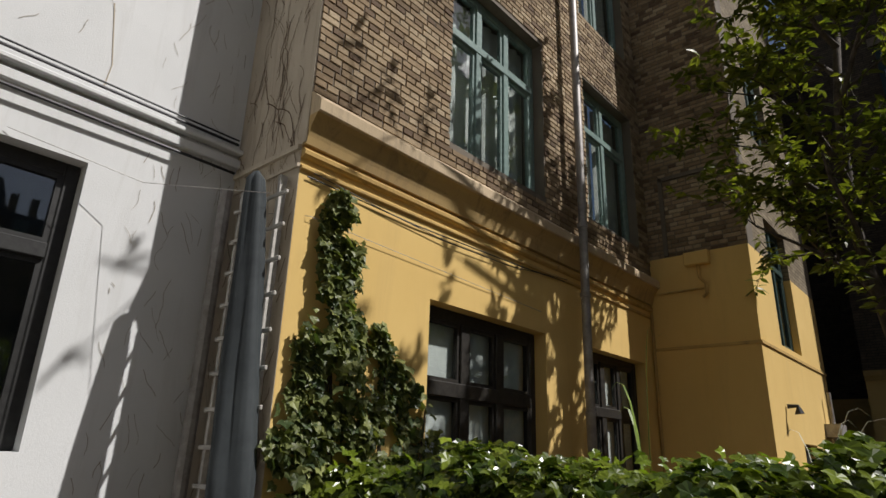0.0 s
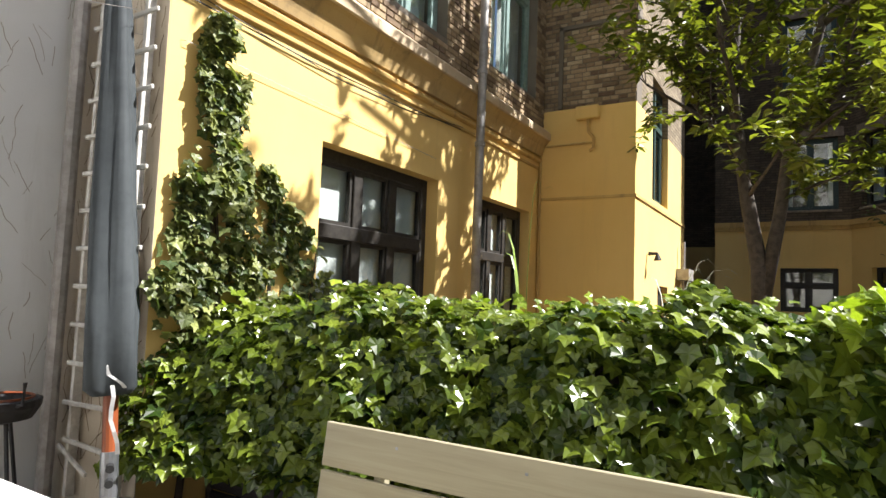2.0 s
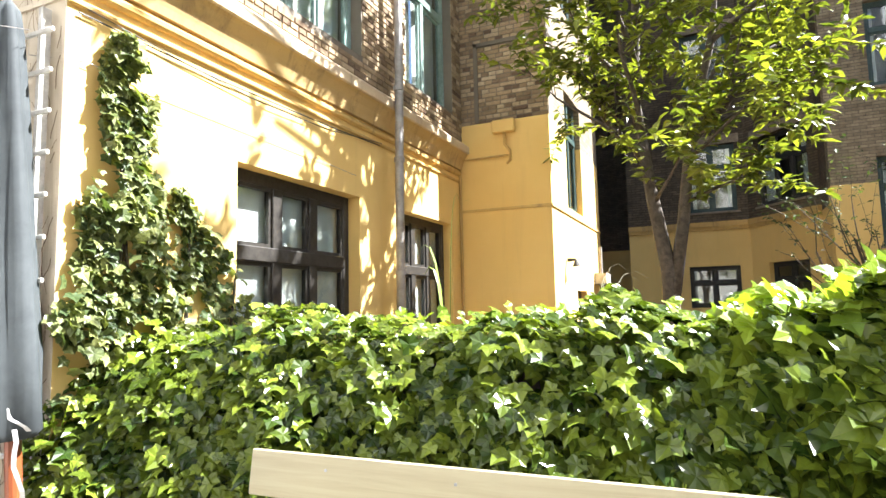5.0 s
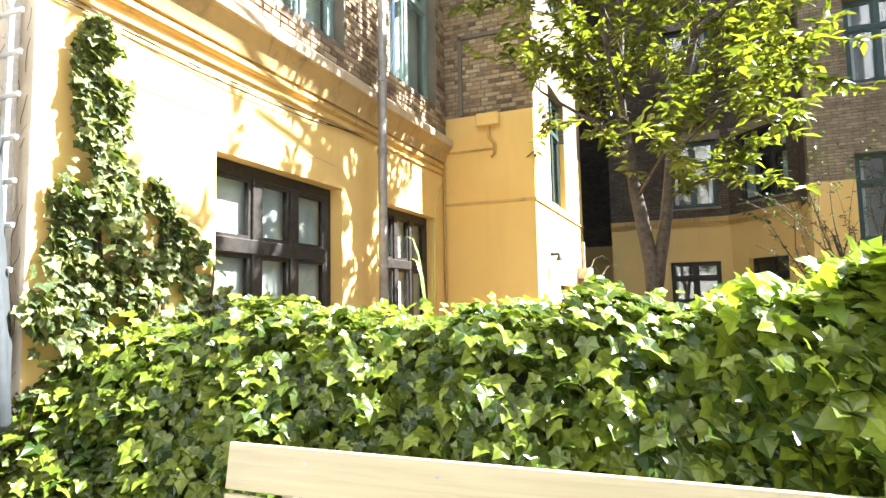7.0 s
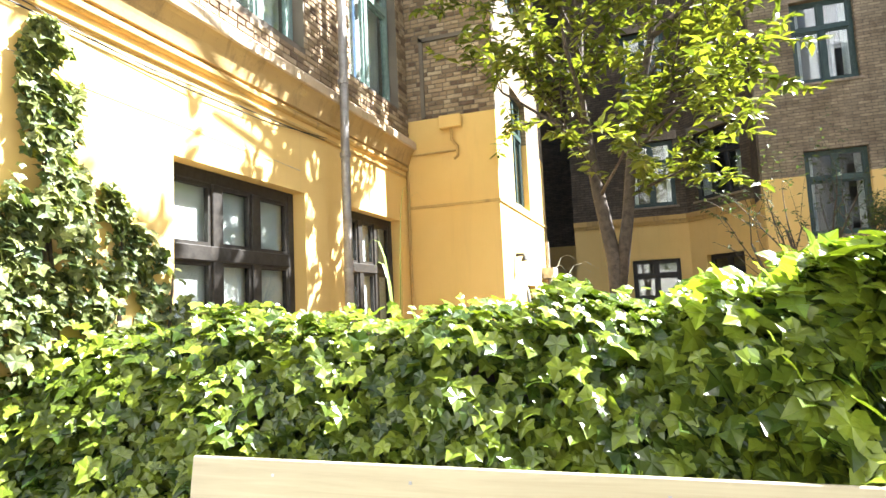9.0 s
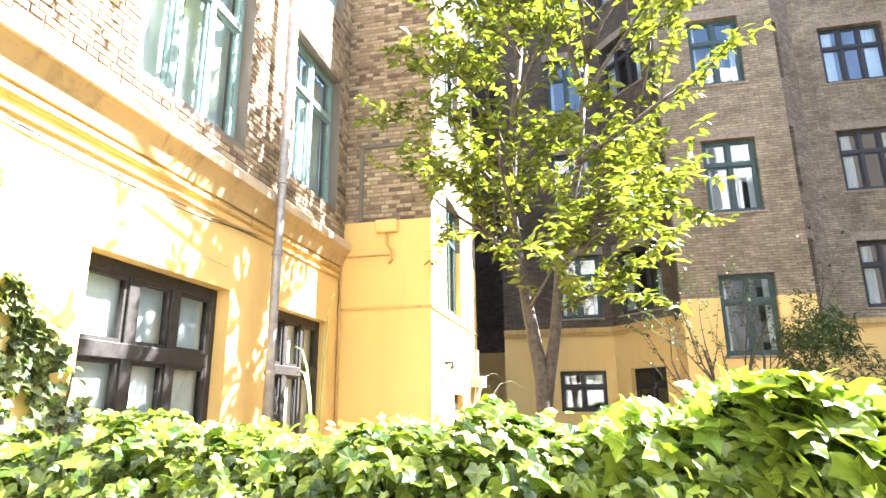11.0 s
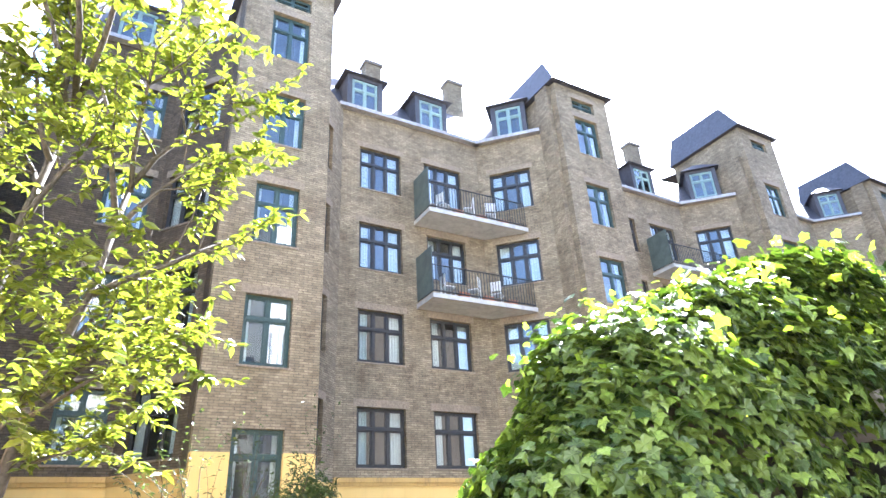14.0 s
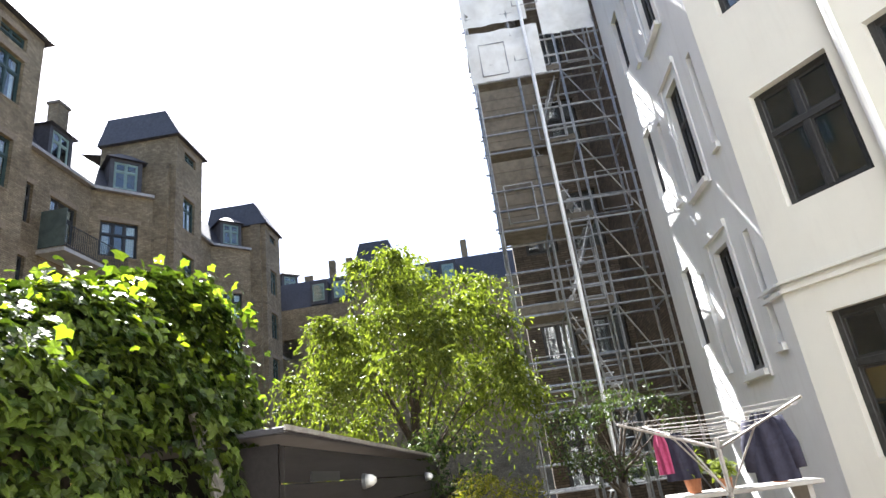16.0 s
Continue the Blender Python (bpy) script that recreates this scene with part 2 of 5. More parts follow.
def box(bm, x0, x1, y0, y1, z0, z1, bevel=0.0):
    vs = [bm.verts.new(c) for c in ((x0, y0, z0), (x1, y0, z0), (x1, y1, z0), (x0, y1, z0), (x0, y0, z1), (x1, y0, z1), (x1, y1, z1), (x0, y1, z1))]
    fs = [bm.faces.new([vs[i] for i in q]) for q in ((0, 3, 2, 1), (4, 5, 6, 7), (0, 1, 5, 4), (1, 2, 6, 5), (2, 3, 7, 6), (3, 0, 4, 7))]
    if bevel:
        es = {e for f in fs for e in f.edges}
        bmesh.ops.bevel(bm, geom=list(es), offset=bevel, segments=1, affect='EDGES')
    return vs


def one_box(*a, bevel=0.0):
    bm = bmesh.new()
    box(bm, *a, bevel=bevel)
    return bm


def tube(bm, pts, radii, sides=8, cap=True):
    """A tube along points with a radius at each."""
    pts = [Vector(p) for p in pts]
    if isinstance(radii, (int, float)):
        radii = [radii] * len(pts)
    rings = []
    ref = Vector((0.31, 0.17, 0.93)).normalized()
    for i, p in enumerate(pts):
        d = (pts[min(i + 1, len(pts) - 1)] - pts[max(i - 1, 0)]).normalized()
        a = d.cross(ref)
        if a.length < 0.1:
            a = d.cross(Vector((1, 0, 0)))
        a.normalize()
        b = d.cross(a)
        rings.append([bm.verts.new(p + (a * math.cos(k * 2 * math.pi / sides) + b * math.sin(k * 2 * math.pi / sides)) * radii[i]) for k in range(sides)])
    for r, s in zip(rings, rings[1:]):
        for k in range(sides):
            bm.faces.new((r[k], r[(k + 1) % sides], s[(k + 1) % sides], s[k]))
    if cap:
        bm.faces.new(list(reversed(rings[0])))
        bm.faces.new(rings[-1])
    return bm


def one_tube(pts, radii, sides=8):
    return tube(bmesh.new(), pts, radii, sides)


def wall_mesh(length, z0, z1, thick, holes):
    """A wall along local +x, its face at y=0 looking to -y and its body at y>0, with openings (u0, u1, v0, v1) right through."""
    bm = bmesh.new()
    us = sorted({0.0, length, *(h[0] for h in holes), *(h[1] for h in holes)})
    vs = sorted({z0, z1, *(h[2] for h in holes), *(h[3] for h in holes)})
    us = [u for u in us if 0 <= u <= length]
    vs = [v for v in vs if z0 <= v <= z1]

    def solid(i, j):
        if i < 0 or j < 0 or i >= len(us) - 1 or j >= len(vs) - 1:
            return False
        u, v = (us[i] + us[i + 1]) / 2, (vs[j] + vs[j + 1]) / 2
        return not any(h[0] < u < h[1] and h[2] < v < h[3] for h in holes)
    grid = {}

    def vert(i, j, back):
        k = (i, j, back)
        if k not in grid:
            grid[k] = bm.verts.new((us[i], thick if back else 0.0, vs[j]))
        return grid[k]
    for i in range(len(us) - 1):
        for j in range(len(vs) - 1):
            if not solid(i, j):
                continue
            a, b, c, d = (i, j), (i + 1, j), (i + 1, j + 1), (i, j + 1)
            bm.faces.new([vert(*p, 0) for p in (a, b, c, d)])
            bm.faces.new([vert(*p, 1) for p in (d, c, b, a)])
            for (p, q), (ni, nj) in (((a, b), (i, j - 1)), ((b, c), (i + 1, j)), ((c, d), (i, j + 1)), ((d, a), (i - 1, j))):
                if not solid(ni, nj):
                    bm.faces.new([vert(*q, 0), vert(*p, 0), vert(*p, 1), vert(*q, 1)])
    return bm


def seg(p, q, z=0.0):
    """The pose of a wall that runs from p to q: local x along it; seen from its face, p is at the left."""
    return pose(p[0], p[1], z, 0, 0, math.degrees(math.atan2(q[1] - p[1], q[0] - p[0])))


def dist2(p, q):
    return math.hypot(q[0] - p[0], q[1] - p[1])


def window(name, w, h, cols, transom, frame_mat, glass_mat, bars=0.07, depth=0.09, sill=0.0, sill_mat=None, curtain=0.0, lower_bars=True, label="", group=""):
    """A window of w x h, its frame's face at local y=0, foot at z=0, centred on x; transom: its height as a share."""
    t = thing(name, label, "window", group)
    bm = bmesh.new()
    b = bars
    for x0, x1 in ((-w / 2, -w / 2 + b), (w / 2 - b, w / 2)):
        box(bm, x0, x1, 0, depth, 0, h, bevel=0.008)
    for z0, z1 in ((0, b), (h - b, h)):
        box(bm, -w / 2 + b, w / 2 - b, 0, depth, z0, z1, bevel=0.008)
    part("window_frame", bm, frame_mat, t)
    xs = [-w / 2 + b + (w - 2 * b) * i / cols for i in range(cols + 1)]
    for x in xs[1:-1]:
        part("mullion", one_box(x - b * 0.55, x + b * 0.55, -0.012, depth - 0.02, b, h - b, bevel=0.006), frame_mat, t)
    zt = h * transom
    part("transom", one_box(-w / 2 + b, w / 2 - b, -0.02, depth - 0.01, zt - b * 0.6, zt + b * 0.6, bevel=0.008), frame_mat, t)
    for i in range(cols):
        x0, x1 = xs[i] + (b * 0.55 if i else 0), xs[i + 1] - (b * 0.55 if i < cols - 1 else 0)
        for z0, z1 in ((b, zt - b * 0.6), (zt + b * 0.6, h - b)):
            s = 0.035
            fr = bmesh.new()
            for a in ((x0, x0 + s, z0, z1), (x1 - s, x1, z0, z1), (x0 + s, x1 - s, z0, z0 + s), (x0 + s, x1 - s, z1 - s, z1)):
                box(fr, a[0], a[1], 0.012, depth - 0.03, a[2], a[3])
            sash = part("sash", fr, frame_mat, t)
            p = part("pane", one_box(x0 + s, x1 - s, 0.035, 0.041, z0 + s, z1 - s), glass_mat, sash)
            p.visible_shadow = False
    if sill:
        part("window_sill", one_box(-w / 2 - 0.06, w / 2 + 0.06, -sill, depth * 0.6, -0.06, -0.002, bevel=0.01), sill_mat, t)
    if curtain:
        for side in (-1, 1):
            cb = bmesh.new()
            n = 14
            wd = w * curtain / 2
            x_out = side * (w / 2 - 0.03)
            prev = None
            for i in range(n + 1):
                x = x_out - side * wd * i / n
                y = depth + 0.07 + 0.025 * math.sin(i * 1.9)
                cur = (cb.verts.new((x, y, 0.04)), cb.verts.new((x, y, h - 0.05)))
                if prev:
                    cb.faces.new((prev[0], cur[0], cur[1], prev[1]))
                prev = cur
            part("curtain", cb, M_CURTAIN, t, "white curtain", smooth=True)
    return t


def put_window(proto, frame_pose, u, z, set_back=0.12):
    return copy_thing(proto, frame_pose @ Matrix.Translation((u, set_back, z)))


def discard(proto):
    for o in [*proto.children_recursive, proto]:
        bpy.data.objects.remove(o, do_unlink=True)


# ---- ground ----
bm = bmesh.new()
bmesh.ops.create_grid(bm, x_segments=80, y_segments=80, size=300)
for v in bm.verts:
    v.co.z = 0.02 * noise.noise(v.co * 0.3)
thing("ground", "bare brown garden soil of a courtyard", "ground", kind="structure", bm=bm, mat=M_SOIL)


# ---- the yellow house ----
XW, Y0, Y1 = -4.2, 2.79, 8.95        # street-side plane, near corner, inner corner
XR, YR = -2.78, 12.8                 # the wing that juts out
house = thing("yellow_house", "yellow rendered house with brown brick upper storeys", "house", at=(0, 0, 0))


def house_wall(name, p, q, z0, z1, thick, holes, mat, label=""):
    return part(name, wall_mesh(dist2(p, q), z0, z1, thick, holes), mat, house, label, m=seg(p, q))


# seen from the court, the long front runs from its far end (left in the wall's own frame) to the near corner
def front_u(y):
    return y - Y0


LOW = [(front_u(4.24), front_u(6.09), 0.75, 2.73), (front_u(7.06), front_u(8.62), 0.75, 2.73)]
XB = XW + 0.05                       # the brickwork stands proud of the rendered base
UP = [(front_u(4.37), front_u(6.07), 4.30, 6.40), (front_u(7.12), front_u(8.62), 4.40, 6.50), (front_u(4.37), front_u(6.07), 7.6, 9.7), (front_u(7.12), front_u(8.62), 7.6, 9.7)]
house_wall("wall", (XW, Y0), (XW, Y1), 0, 3.62, 0.35, LOW, M_YELLOW)
house_wall("upper_wall", (XB, Y0), (XB, Y1), 3.62, 13.5, 0.30, UP, M_MORTAR, "brown brick upper wall")
house_wall("wall", (XW, Y1), (XR, Y1), 0, 4.28, 0.3, [], M_YELLOW)
house_wall("upper_wall", (XW - 0.03, Y1 + 0.03), (XR, Y1 + 0.03), 4.28, 13.5, 0.3, [], M_MORTAR, "brown brick upper wall")
SUNNY = [(1.05, 2.25, 3.06, 5.0), (1.05, 2.25, 6.4, 8.3), (1.5, 2.3, 0.7, 1.75)]
house_wall("wall", (XR, Y1 + 0.3), (XR, YR), 0, 4.28, 0.3, [(a - 0.3, b - 0.3, c, d) for a, b, c, d in SUNNY], M_YELLOW)
house_wall("upper_wall", (XR - 0.003, Y1 + 0.33), (XR - 0.003, YR), 4.28, 13.5, 0.3, [(a - 0.33, b - 0.33, c, d) for a, b, c, d in SUNNY if d > 4.3], M_BRICK_FAR, "brown brick upper wall")
house_wall("wall", (XR, YR), (-6.2, YR), 0, 13.5, 0.3, [], M_BRICK_FAR)
house_wall("side_wall", (-5.6, Y0 - 0.004), (XW - 0.002, Y0 - 0.004), 0, 3.62, 0.34, [], M_STUCCO, "stained bare stucco side wall")
house_wall("side_wall", (-5.6, Y0 - 0.004), (XB - 0.004, Y0 - 0.004), 3.62, 13.5, 0.28, [], M_STUCCO, "stained bare stucco side wall")
# added out-of-view lid, keeps daylight out of the hollow house
part("roof", one_box(-7.5, XR, Y0, YR, 13.5, 13.8), M_ROOF, house)
part("room_wall", one_box(-5.9, -5.8, Y0 + 0.4, Y1 + 0.3, 0, 13.4), M_BACKING, house, "plain dark backing panel behind the windows")
part("room_wall", one_box(-4.3, -4.2, Y1 + 0.4, YR - 0.4, 0, 13.4), M_BACKING, house, "plain dark backing panel behind the windows")
part("room_floor", one_box(-5.8, XW - 0.36, Y0 + 0.4, Y1 + 0.2, 3.55, 3.8), M_BACKING, house)

# cornice: thin beads, a cove and a weathered ledge, cut off flush at the near corner
def moulding(name, profile, y0, y1, mat, label=""):
    """A course drawn out along y; profile: (out from the front, z), from foot to top."""
    bm = bmesh.new()
    ends = [[bm.verts.new((XW + o, y, z)) for o, z in ((-0.02, profile[0][1]), *profile, (-0.02, profile[-1][1]))] for y in (y0, y1)]
    k = len(ends[0])
    for i in range(k):
        bm.faces.new((ends[0][i], ends[1][i], ends[1][(i + 1) % k], ends[0][(i + 1) % k]))
    bm.faces.new(list(reversed(ends[0])))
    bm.faces.new(ends[1])
    bmesh.ops.recalc_face_normals(bm, faces=bm.faces)
    return part(name, bm, mat, house, label)


moulding("cornice_bead", [(0.012, 3.40), (0.026, 3.41), (0.026, 3.43), (0.012, 3.44)], Y0, Y1 - 0.002, M_YELLOW_TRIM)
moulding("cornice_bead", [(0.02, 3.50), (0.045, 3.52), (0.048, 3.55), (0.03, 3.57)], Y0, Y1 - 0.002, M_YELLOW_TRIM)
moulding("cornice_cove", [(0.045, 3.60), (0.06, 3.66), (0.085, 3.73), (0.125, 3.80), (0.15, 3.83)], Y0, Y1 - 0.002, M_CORNICE, "stained ochre cove")
moulding("cornice_ledge", [(0.165, 3.832), (0.175, 3.84), (0.175, 3.93), (0.16, 3.95), (0.06, 4.035)], Y0, Y1 - 0.002, M_LEDGE, "weathered pale ledge")
for z0, z1, out in ((3.42, 3.45, 0.02), (3.56, 3.60, 0.03)):
    part("side_band", one_box(-5.1, XW - 0.002, Y0 - 0.004 - out, Y0 - 0.004, z0, z1), M_STUCCO, house)
part("band", one_box(XW + 0.01, XR, Y1 - 0.02, Y1, 2.93, 2.97), M_YELLOW_TRIM, house)
part("band", one_box(XR, XR + 0.02, Y1 - 0.02, YR, 2.93, 2.97), M_YELLOW_TRIM, house)

FRONT = seg((XW, Y0), (XW, Y1))
proto = window("window", 1.85, 1.98, 3, 0.635, M_BROWNFRAME, M_GLASS, 0.11, curtain=0.0)
part("blind", one_box(-0.9, 0.9, 0.095, 0.10, 0.05, 1.95), M_CURTAIN, proto, "white blind")
w = put_window(proto, FRONT, front_u(5.165), 0.75, 0.14)
tagged(w, "dark brown timber three-light window with white blinds", "window")
discard(proto)
proto = window("window", 1.56, 1.98, 3, 0.635, M_BROWNFRAME, M_GLASS, 0.10)
part("blind", one_box(-0.75, 0.75, 0.095, 0.10, 0.05, 1.95), M_CURTAIN, proto, "white blind")
w = put_window(proto, FRONT, front_u(7.84), 0.75, 0.14)
tagged(w, "dark brown timber three-light window beside the downpipe", "window")
discard(proto)
proto = window("window", 1.70, 2.10, 3, 0.68, M_PALEFRAME, M_GLASS, 0.08, curtain=0.9)
for y, z in ((5.22, 4.30), (5.22, 7.6)):
    tagged(put_window(proto, FRONT, front_u(y), z, 0.08), "pale green timber window with six panes and curtains", "window", "upper windows of the yellow house")
discard(proto)
proto = window("window", 1.50, 2.10, 2, 0.68, M_PALEFRAME, M_GLASS, 0.08, curtain=0.9)
for y, z in ((7.87, 4.40), (7.87, 7.6)):
    tagged(put_window(proto, FRONT, front_u(y), z, 0.08), "pale green timber window with four panes", "window", "upper windows of the yellow house")
discard(proto)
WING = seg((XR, Y1), (XR, YR))
proto = window("window", 1.2, 1.94, 2, 0.66, M_GREENFRAME, M_GLASS, 0.08)
for z in (3.06, 6.4):
    tagged(put_window(proto, WING, 1.65, z, 0.1), "green timber window in the sunny wing wall", "window")
discard(proto)

# ---- the white house on the near side ----
XI = -5.12
white = thing("white_house", "white rendered house wall with a moulded band", "house", at=(0, 0, 0))
WY0 = -12.0
part("wall", wall_mesh(Y0 - WY0, 0, 13.5, 0.3, [(0.4 - WY0, 1.70 - WY0, 1.40, 3.30), (0.4 - WY0, 1.70 - WY0, 4.75, 6.65)]), M_WHITE, white, m=seg((XI, WY0), (XI, Y0)))
part("band", one_box(XI, XI + 0.05, WY0, Y0, 3.66, 3.74, bevel=0.008), M_WHITE, white)
part("band", one_box(XI, XI + 0.08, WY0, Y0, 3.78, 3.82, bevel=0.008), M_WHITE, white)
part("room_wall", one_box(-6.6, -6.5, WY0, Y0 - 0.01, 0, 13.4), M_BACKING, white, "plain dark backing panel behind the windows")
proto = window("window", 1.3, 1.9, 2, 0.66, M_DARKFRAME, M_GLASS, 0.09, sill=0.12, sill_mat=M_WHITE)
for z in (1.40, 4.75):
    tagged(put_window(proto, seg((XI, WY0), (XI, Y0)), 1.05 - WY0, z, 0.12), "black timber window in the white wall", "window")
discard(proto)

# ---- the far row of brick houses: stair towers between set-back bays ----
PERIOD = 12.35
FAR = Matrix.Translation((-0.5, 0.65, 1.7)) @ Matrix.Scale(1.12, 4) @ Matrix.Translation((0.5, -0.65, -1.7))   # the row's own drawing, set at its true distance
proto_a = window("window", 1.66, 1.78, 3, 0.64, M_DARKFRAME, M_GLASS, 0.08, curtain=0.5, sill=0.16, sill_mat=M_LINTEL)
proto_b = window("window", 1.2, 1.83, 2, 0.66, M_GREENFRAME, M_GLASS, 0.08, curtain=0.3, sill=0.16, sill_mat=M_LINTEL)
proto_n = window("window", 0.6, 1.78, 1, 0.64, M_DARKFRAME, M_GLASS, 0.08)
proto_t = window("window", 1.2, 0.55, 2, 0.5, M_GREENFRAME, M_GLASS, 0.06)
proto_s = window("window", 1.25, 1.1, 2, 0.6, M_DARKFRAME, M_GLASS, 0.08)
SILLS = (3.96, 7.15, 10.40, 13.6)


def far_unit(k):
    ox = PERIOD * k
    up = 1.7 if k >= 2 else 0.0          # the houses further along stand taller
    h = thing("apartment_house", "brown brick apartment house with yellow base and stair tower", "house", "brick houses across the court", at=FAR @ Matrix.Translation((ox, 0, 0)))

    def w(name, p, q, z0, z1, holes, mat, t=0.3):
        return part(name, wall_mesh(dist2(p, q), z0, z1, t, holes), mat, h, m=seg(p, q))

    def facade(p, q, z1, lights, proto_w, label, base=3.55):
        """lights: (u, sill, width, height) of each window on this stretch."""
        cut = [(u - ww / 2, u + ww / 2, s, s + hh) for u, s, ww, hh, _ in lights]
        w("base_wall", p, q, 0, base, [(a, b, c, min(d, base)) for a, b, c, d in cut if c < base], M_YELLOW)
        w("upper_wall", p, q, base, z1, [(a, b, max(c, base), d) for a, b, c, d in cut if d > base], M_BRICK_FAR if k >= 0 else M_BRICK_DARK_SHADED)
        sg = FAR @ Matrix.Translation((ox, 0, 0)) @ seg(p, q)
        for u, s, ww, hh, pr in lights:
            tagged(put_window(pr, sg, u, s, 0.13), label, "window", "windows of the brick houses")
            if s > 3:
                part("lintel", one_box(u - ww / 2 - 0.12, u + ww / 2 + 0.12, -0.014, 0, s + hh + 0.003, s + hh + 0.24), M_LINTEL, h, m=seg(p, q))
    whole = k >= 0
    mx, ex, ey = (11.8, 13.75, 16.25) if whole else (12.55, 13.94, 16.4)
    if whole:
        tw = [(1.43, z, 1.2, 1.83, proto_b) for z in (2.6, 5.9, 9.2, 12.4, 15.6)] + [(1.43, 17.85 + up, 1.2, 0.55, proto_t)]
        facade((1.6, 15.2), (4.4, 15.2), 18.9 + up, tw, None, "green timber stair window with curtains", base=3.9)
        facade((4.4, 15.5), (4.4, 16.7), 18.9 + up, [], None, "")
        facade((4.4, 16.7), (5.9, 18.2), 16.9 + up, [(1.05, z, 0.6, 1.78, proto_n) for z in SILLS], None, "narrow dark window in the splayed wall")
    A = [(1.53, z, 1.66, 1.78, proto_a) for z in SILLS] + [(4.2, z, 1.66, 1.78, proto_a) for z in SILLS]
    A += [(1.5, 1.0, 1.25, 1.1, proto_s), (4.2, 1.0, 1.25, 1.1, proto_s)]
    if k < 0:
        x0 = -2.85 - ox
        facade((x0, 18.2), (mx, 18.2), 16.9, [(2.2, z, 1.2, 1.83, proto_b) for z in SILLS] + [(2.15, 1.4, 1.25, 1.1, proto_s)], None, "dark timber window behind the tree")
        facade((x0, 26.0), (x0, 18.5), 16.9, [], None, "")
        facade((-7.5 - ox, 24.0), (x0, 24.0), 16.9, [], None, "")
        facade((-6.2 - ox, 13.1), (-6.2 - ox, 24.0), 16.9, [], None, "")
    else:
        x0 = 5.9
        facade((5.9, 18.2), (11.8, 18.2), 16.9 + up, A, None, "dark timber six-pane window with pale curtains")
    facade((mx, 18.2), (ex, ey), 16.9 + up, [(1.3 if whole else 1.15, z, 1.66, 1.78, proto_a) for z in SILLS] + [(1.2, 1.4, 1.25, 1.1, proto_s)], None, "dark timber window in the splayed wall")
    facade((ex, ey), (ex, 15.5), 18.9 + up, [], None, "")
    # cornices
    for z0, z1, out in ((3.45, 3.55, 0.05), (3.55, 3.68, 0.1)):
        part("cornice", one_box(x0, mx, 18.2 - out, 18.2, z0, z1), M_YELLOW_TRIM, h)
        part("cornice", one_box(0, dist2((mx, 18.2), (ex, ey)), -out, 0, z0, z1), M_YELLOW_TRIM, h, m=seg((mx, 18.2), (ex, ey)))
    for z0, z1, out in ((16.9 + up, 17.05 + up, 0.25),):
        part("eaves_board", one_box(x0 - 0.2, mx + 0.1, 18.2 - out, 18.5, z0, z1), M_ZINC, h)
        part("eaves_board", one_box(-0.05, dist2((mx, 18.2), (ex, ey)), -out, 0.3, z0, z1), M_ZINC, h, m=seg((mx, 18.2), (ex, ey)))
    # roofs
    bm = bmesh.new()
    vs = [bm.verts.new(c) for c in ((x0 - 1.5, 18.4, 17.05), (13.75, 18.4, 17.05), (13.75, 20.3, 20.2), (x0 - 1.5, 20.3, 20.2), (13.75, 26, 21.5), (x0 - 1.5, 26, 21.5))]
    bm.faces.new(vs[:4])
    bm.faces.new((vs[3], vs[2], vs[4], vs[5]))
    part("roof", bm, M_ROOF, h, m=Matrix.Translation((0, 0, up)))
    if whole:
        bm = bmesh.new()
        a = [bm.verts.new(c) for c in ((1.35, 14.95, 18.9), (4.65, 14.95, 18.9), (4.65, 19.5, 18.9), (1.35, 19.5, 18.9), (2.1, 16.2, 21.0), (3.9, 16.2, 21.0), (3.9, 19.5, 21.0), (2.1, 19.5, 21.0))]
        for q in ((0, 1, 5, 4), (1, 2, 6, 5), (2, 3, 7, 6), (3, 0, 4, 7), (4, 5, 6, 7), (3, 2, 1, 0)):
            bm.faces.new([a[i] for i in q])
        part("tower_roof", bm, M_ROOF, h, m=Matrix.Translation((0, 0, up)))
    part("room_wall", one_box(1.9 if whole else x0 + 0.4, 13.6, 20.2, 20.3, 0, 17 + up), M_BACKING, h, "plain dark backing panel behind the windows")
    if whole:
        part("room_wall", one_box(1.9, 4.1, 16.9 + up, 17.0, 0, 18.8 + up), M_BACKING, h, "plain dark backing panel behind the windows")
    # added unseen wall that keeps the sun out of the hollow house
    part("back_wall", one_box(x0 - 1.5, 13.9, 25.9, 26.0, 0, 21.4 + up), M_BRICK_FAR, h)
    if whole:
        w("tower_side", (4.4, 16.703), (4.4, 19.4), 16.0, 18.9 + up, [], M_BRICK_FAR)
        w("tower_side", (1.6, 19.4), (1.6, 15.5), 16.0, 18.9 + up, [], M_BRICK_FAR)
    splay = seg((mx, 18.2), (ex, ey))
    for x in ((6.9, 9.9) if whole else (11.0,)):
        dormer(h, pose(x, 18.5, 17.1 + up), ox)
    if whole:
        dormer(h, splay @ pose(1.5, 0.3, 17.1 + up), ox)
        bm = bmesh.new()
        bm.faces.new([bm.verts.new(c) for c in ((11.8, 18.4, 17.06 + up), (13.74, 16.4, 17.06 + up), (13.74, 20.3, 20.22 + up))])
        part("roof", bm, M_ROOF, h)
    for p in ((8.4, 21.5), (12.6, 21.0))[0 if whole else 1:]:
        ch = part("chimney", one_box(p[0] - 0.4, p[0] + 0.4, p[1] - 0.3, p[1] + 0.3, 19.5, 22.6 + up, bevel=0.02), M_BRICK_FAR, h)
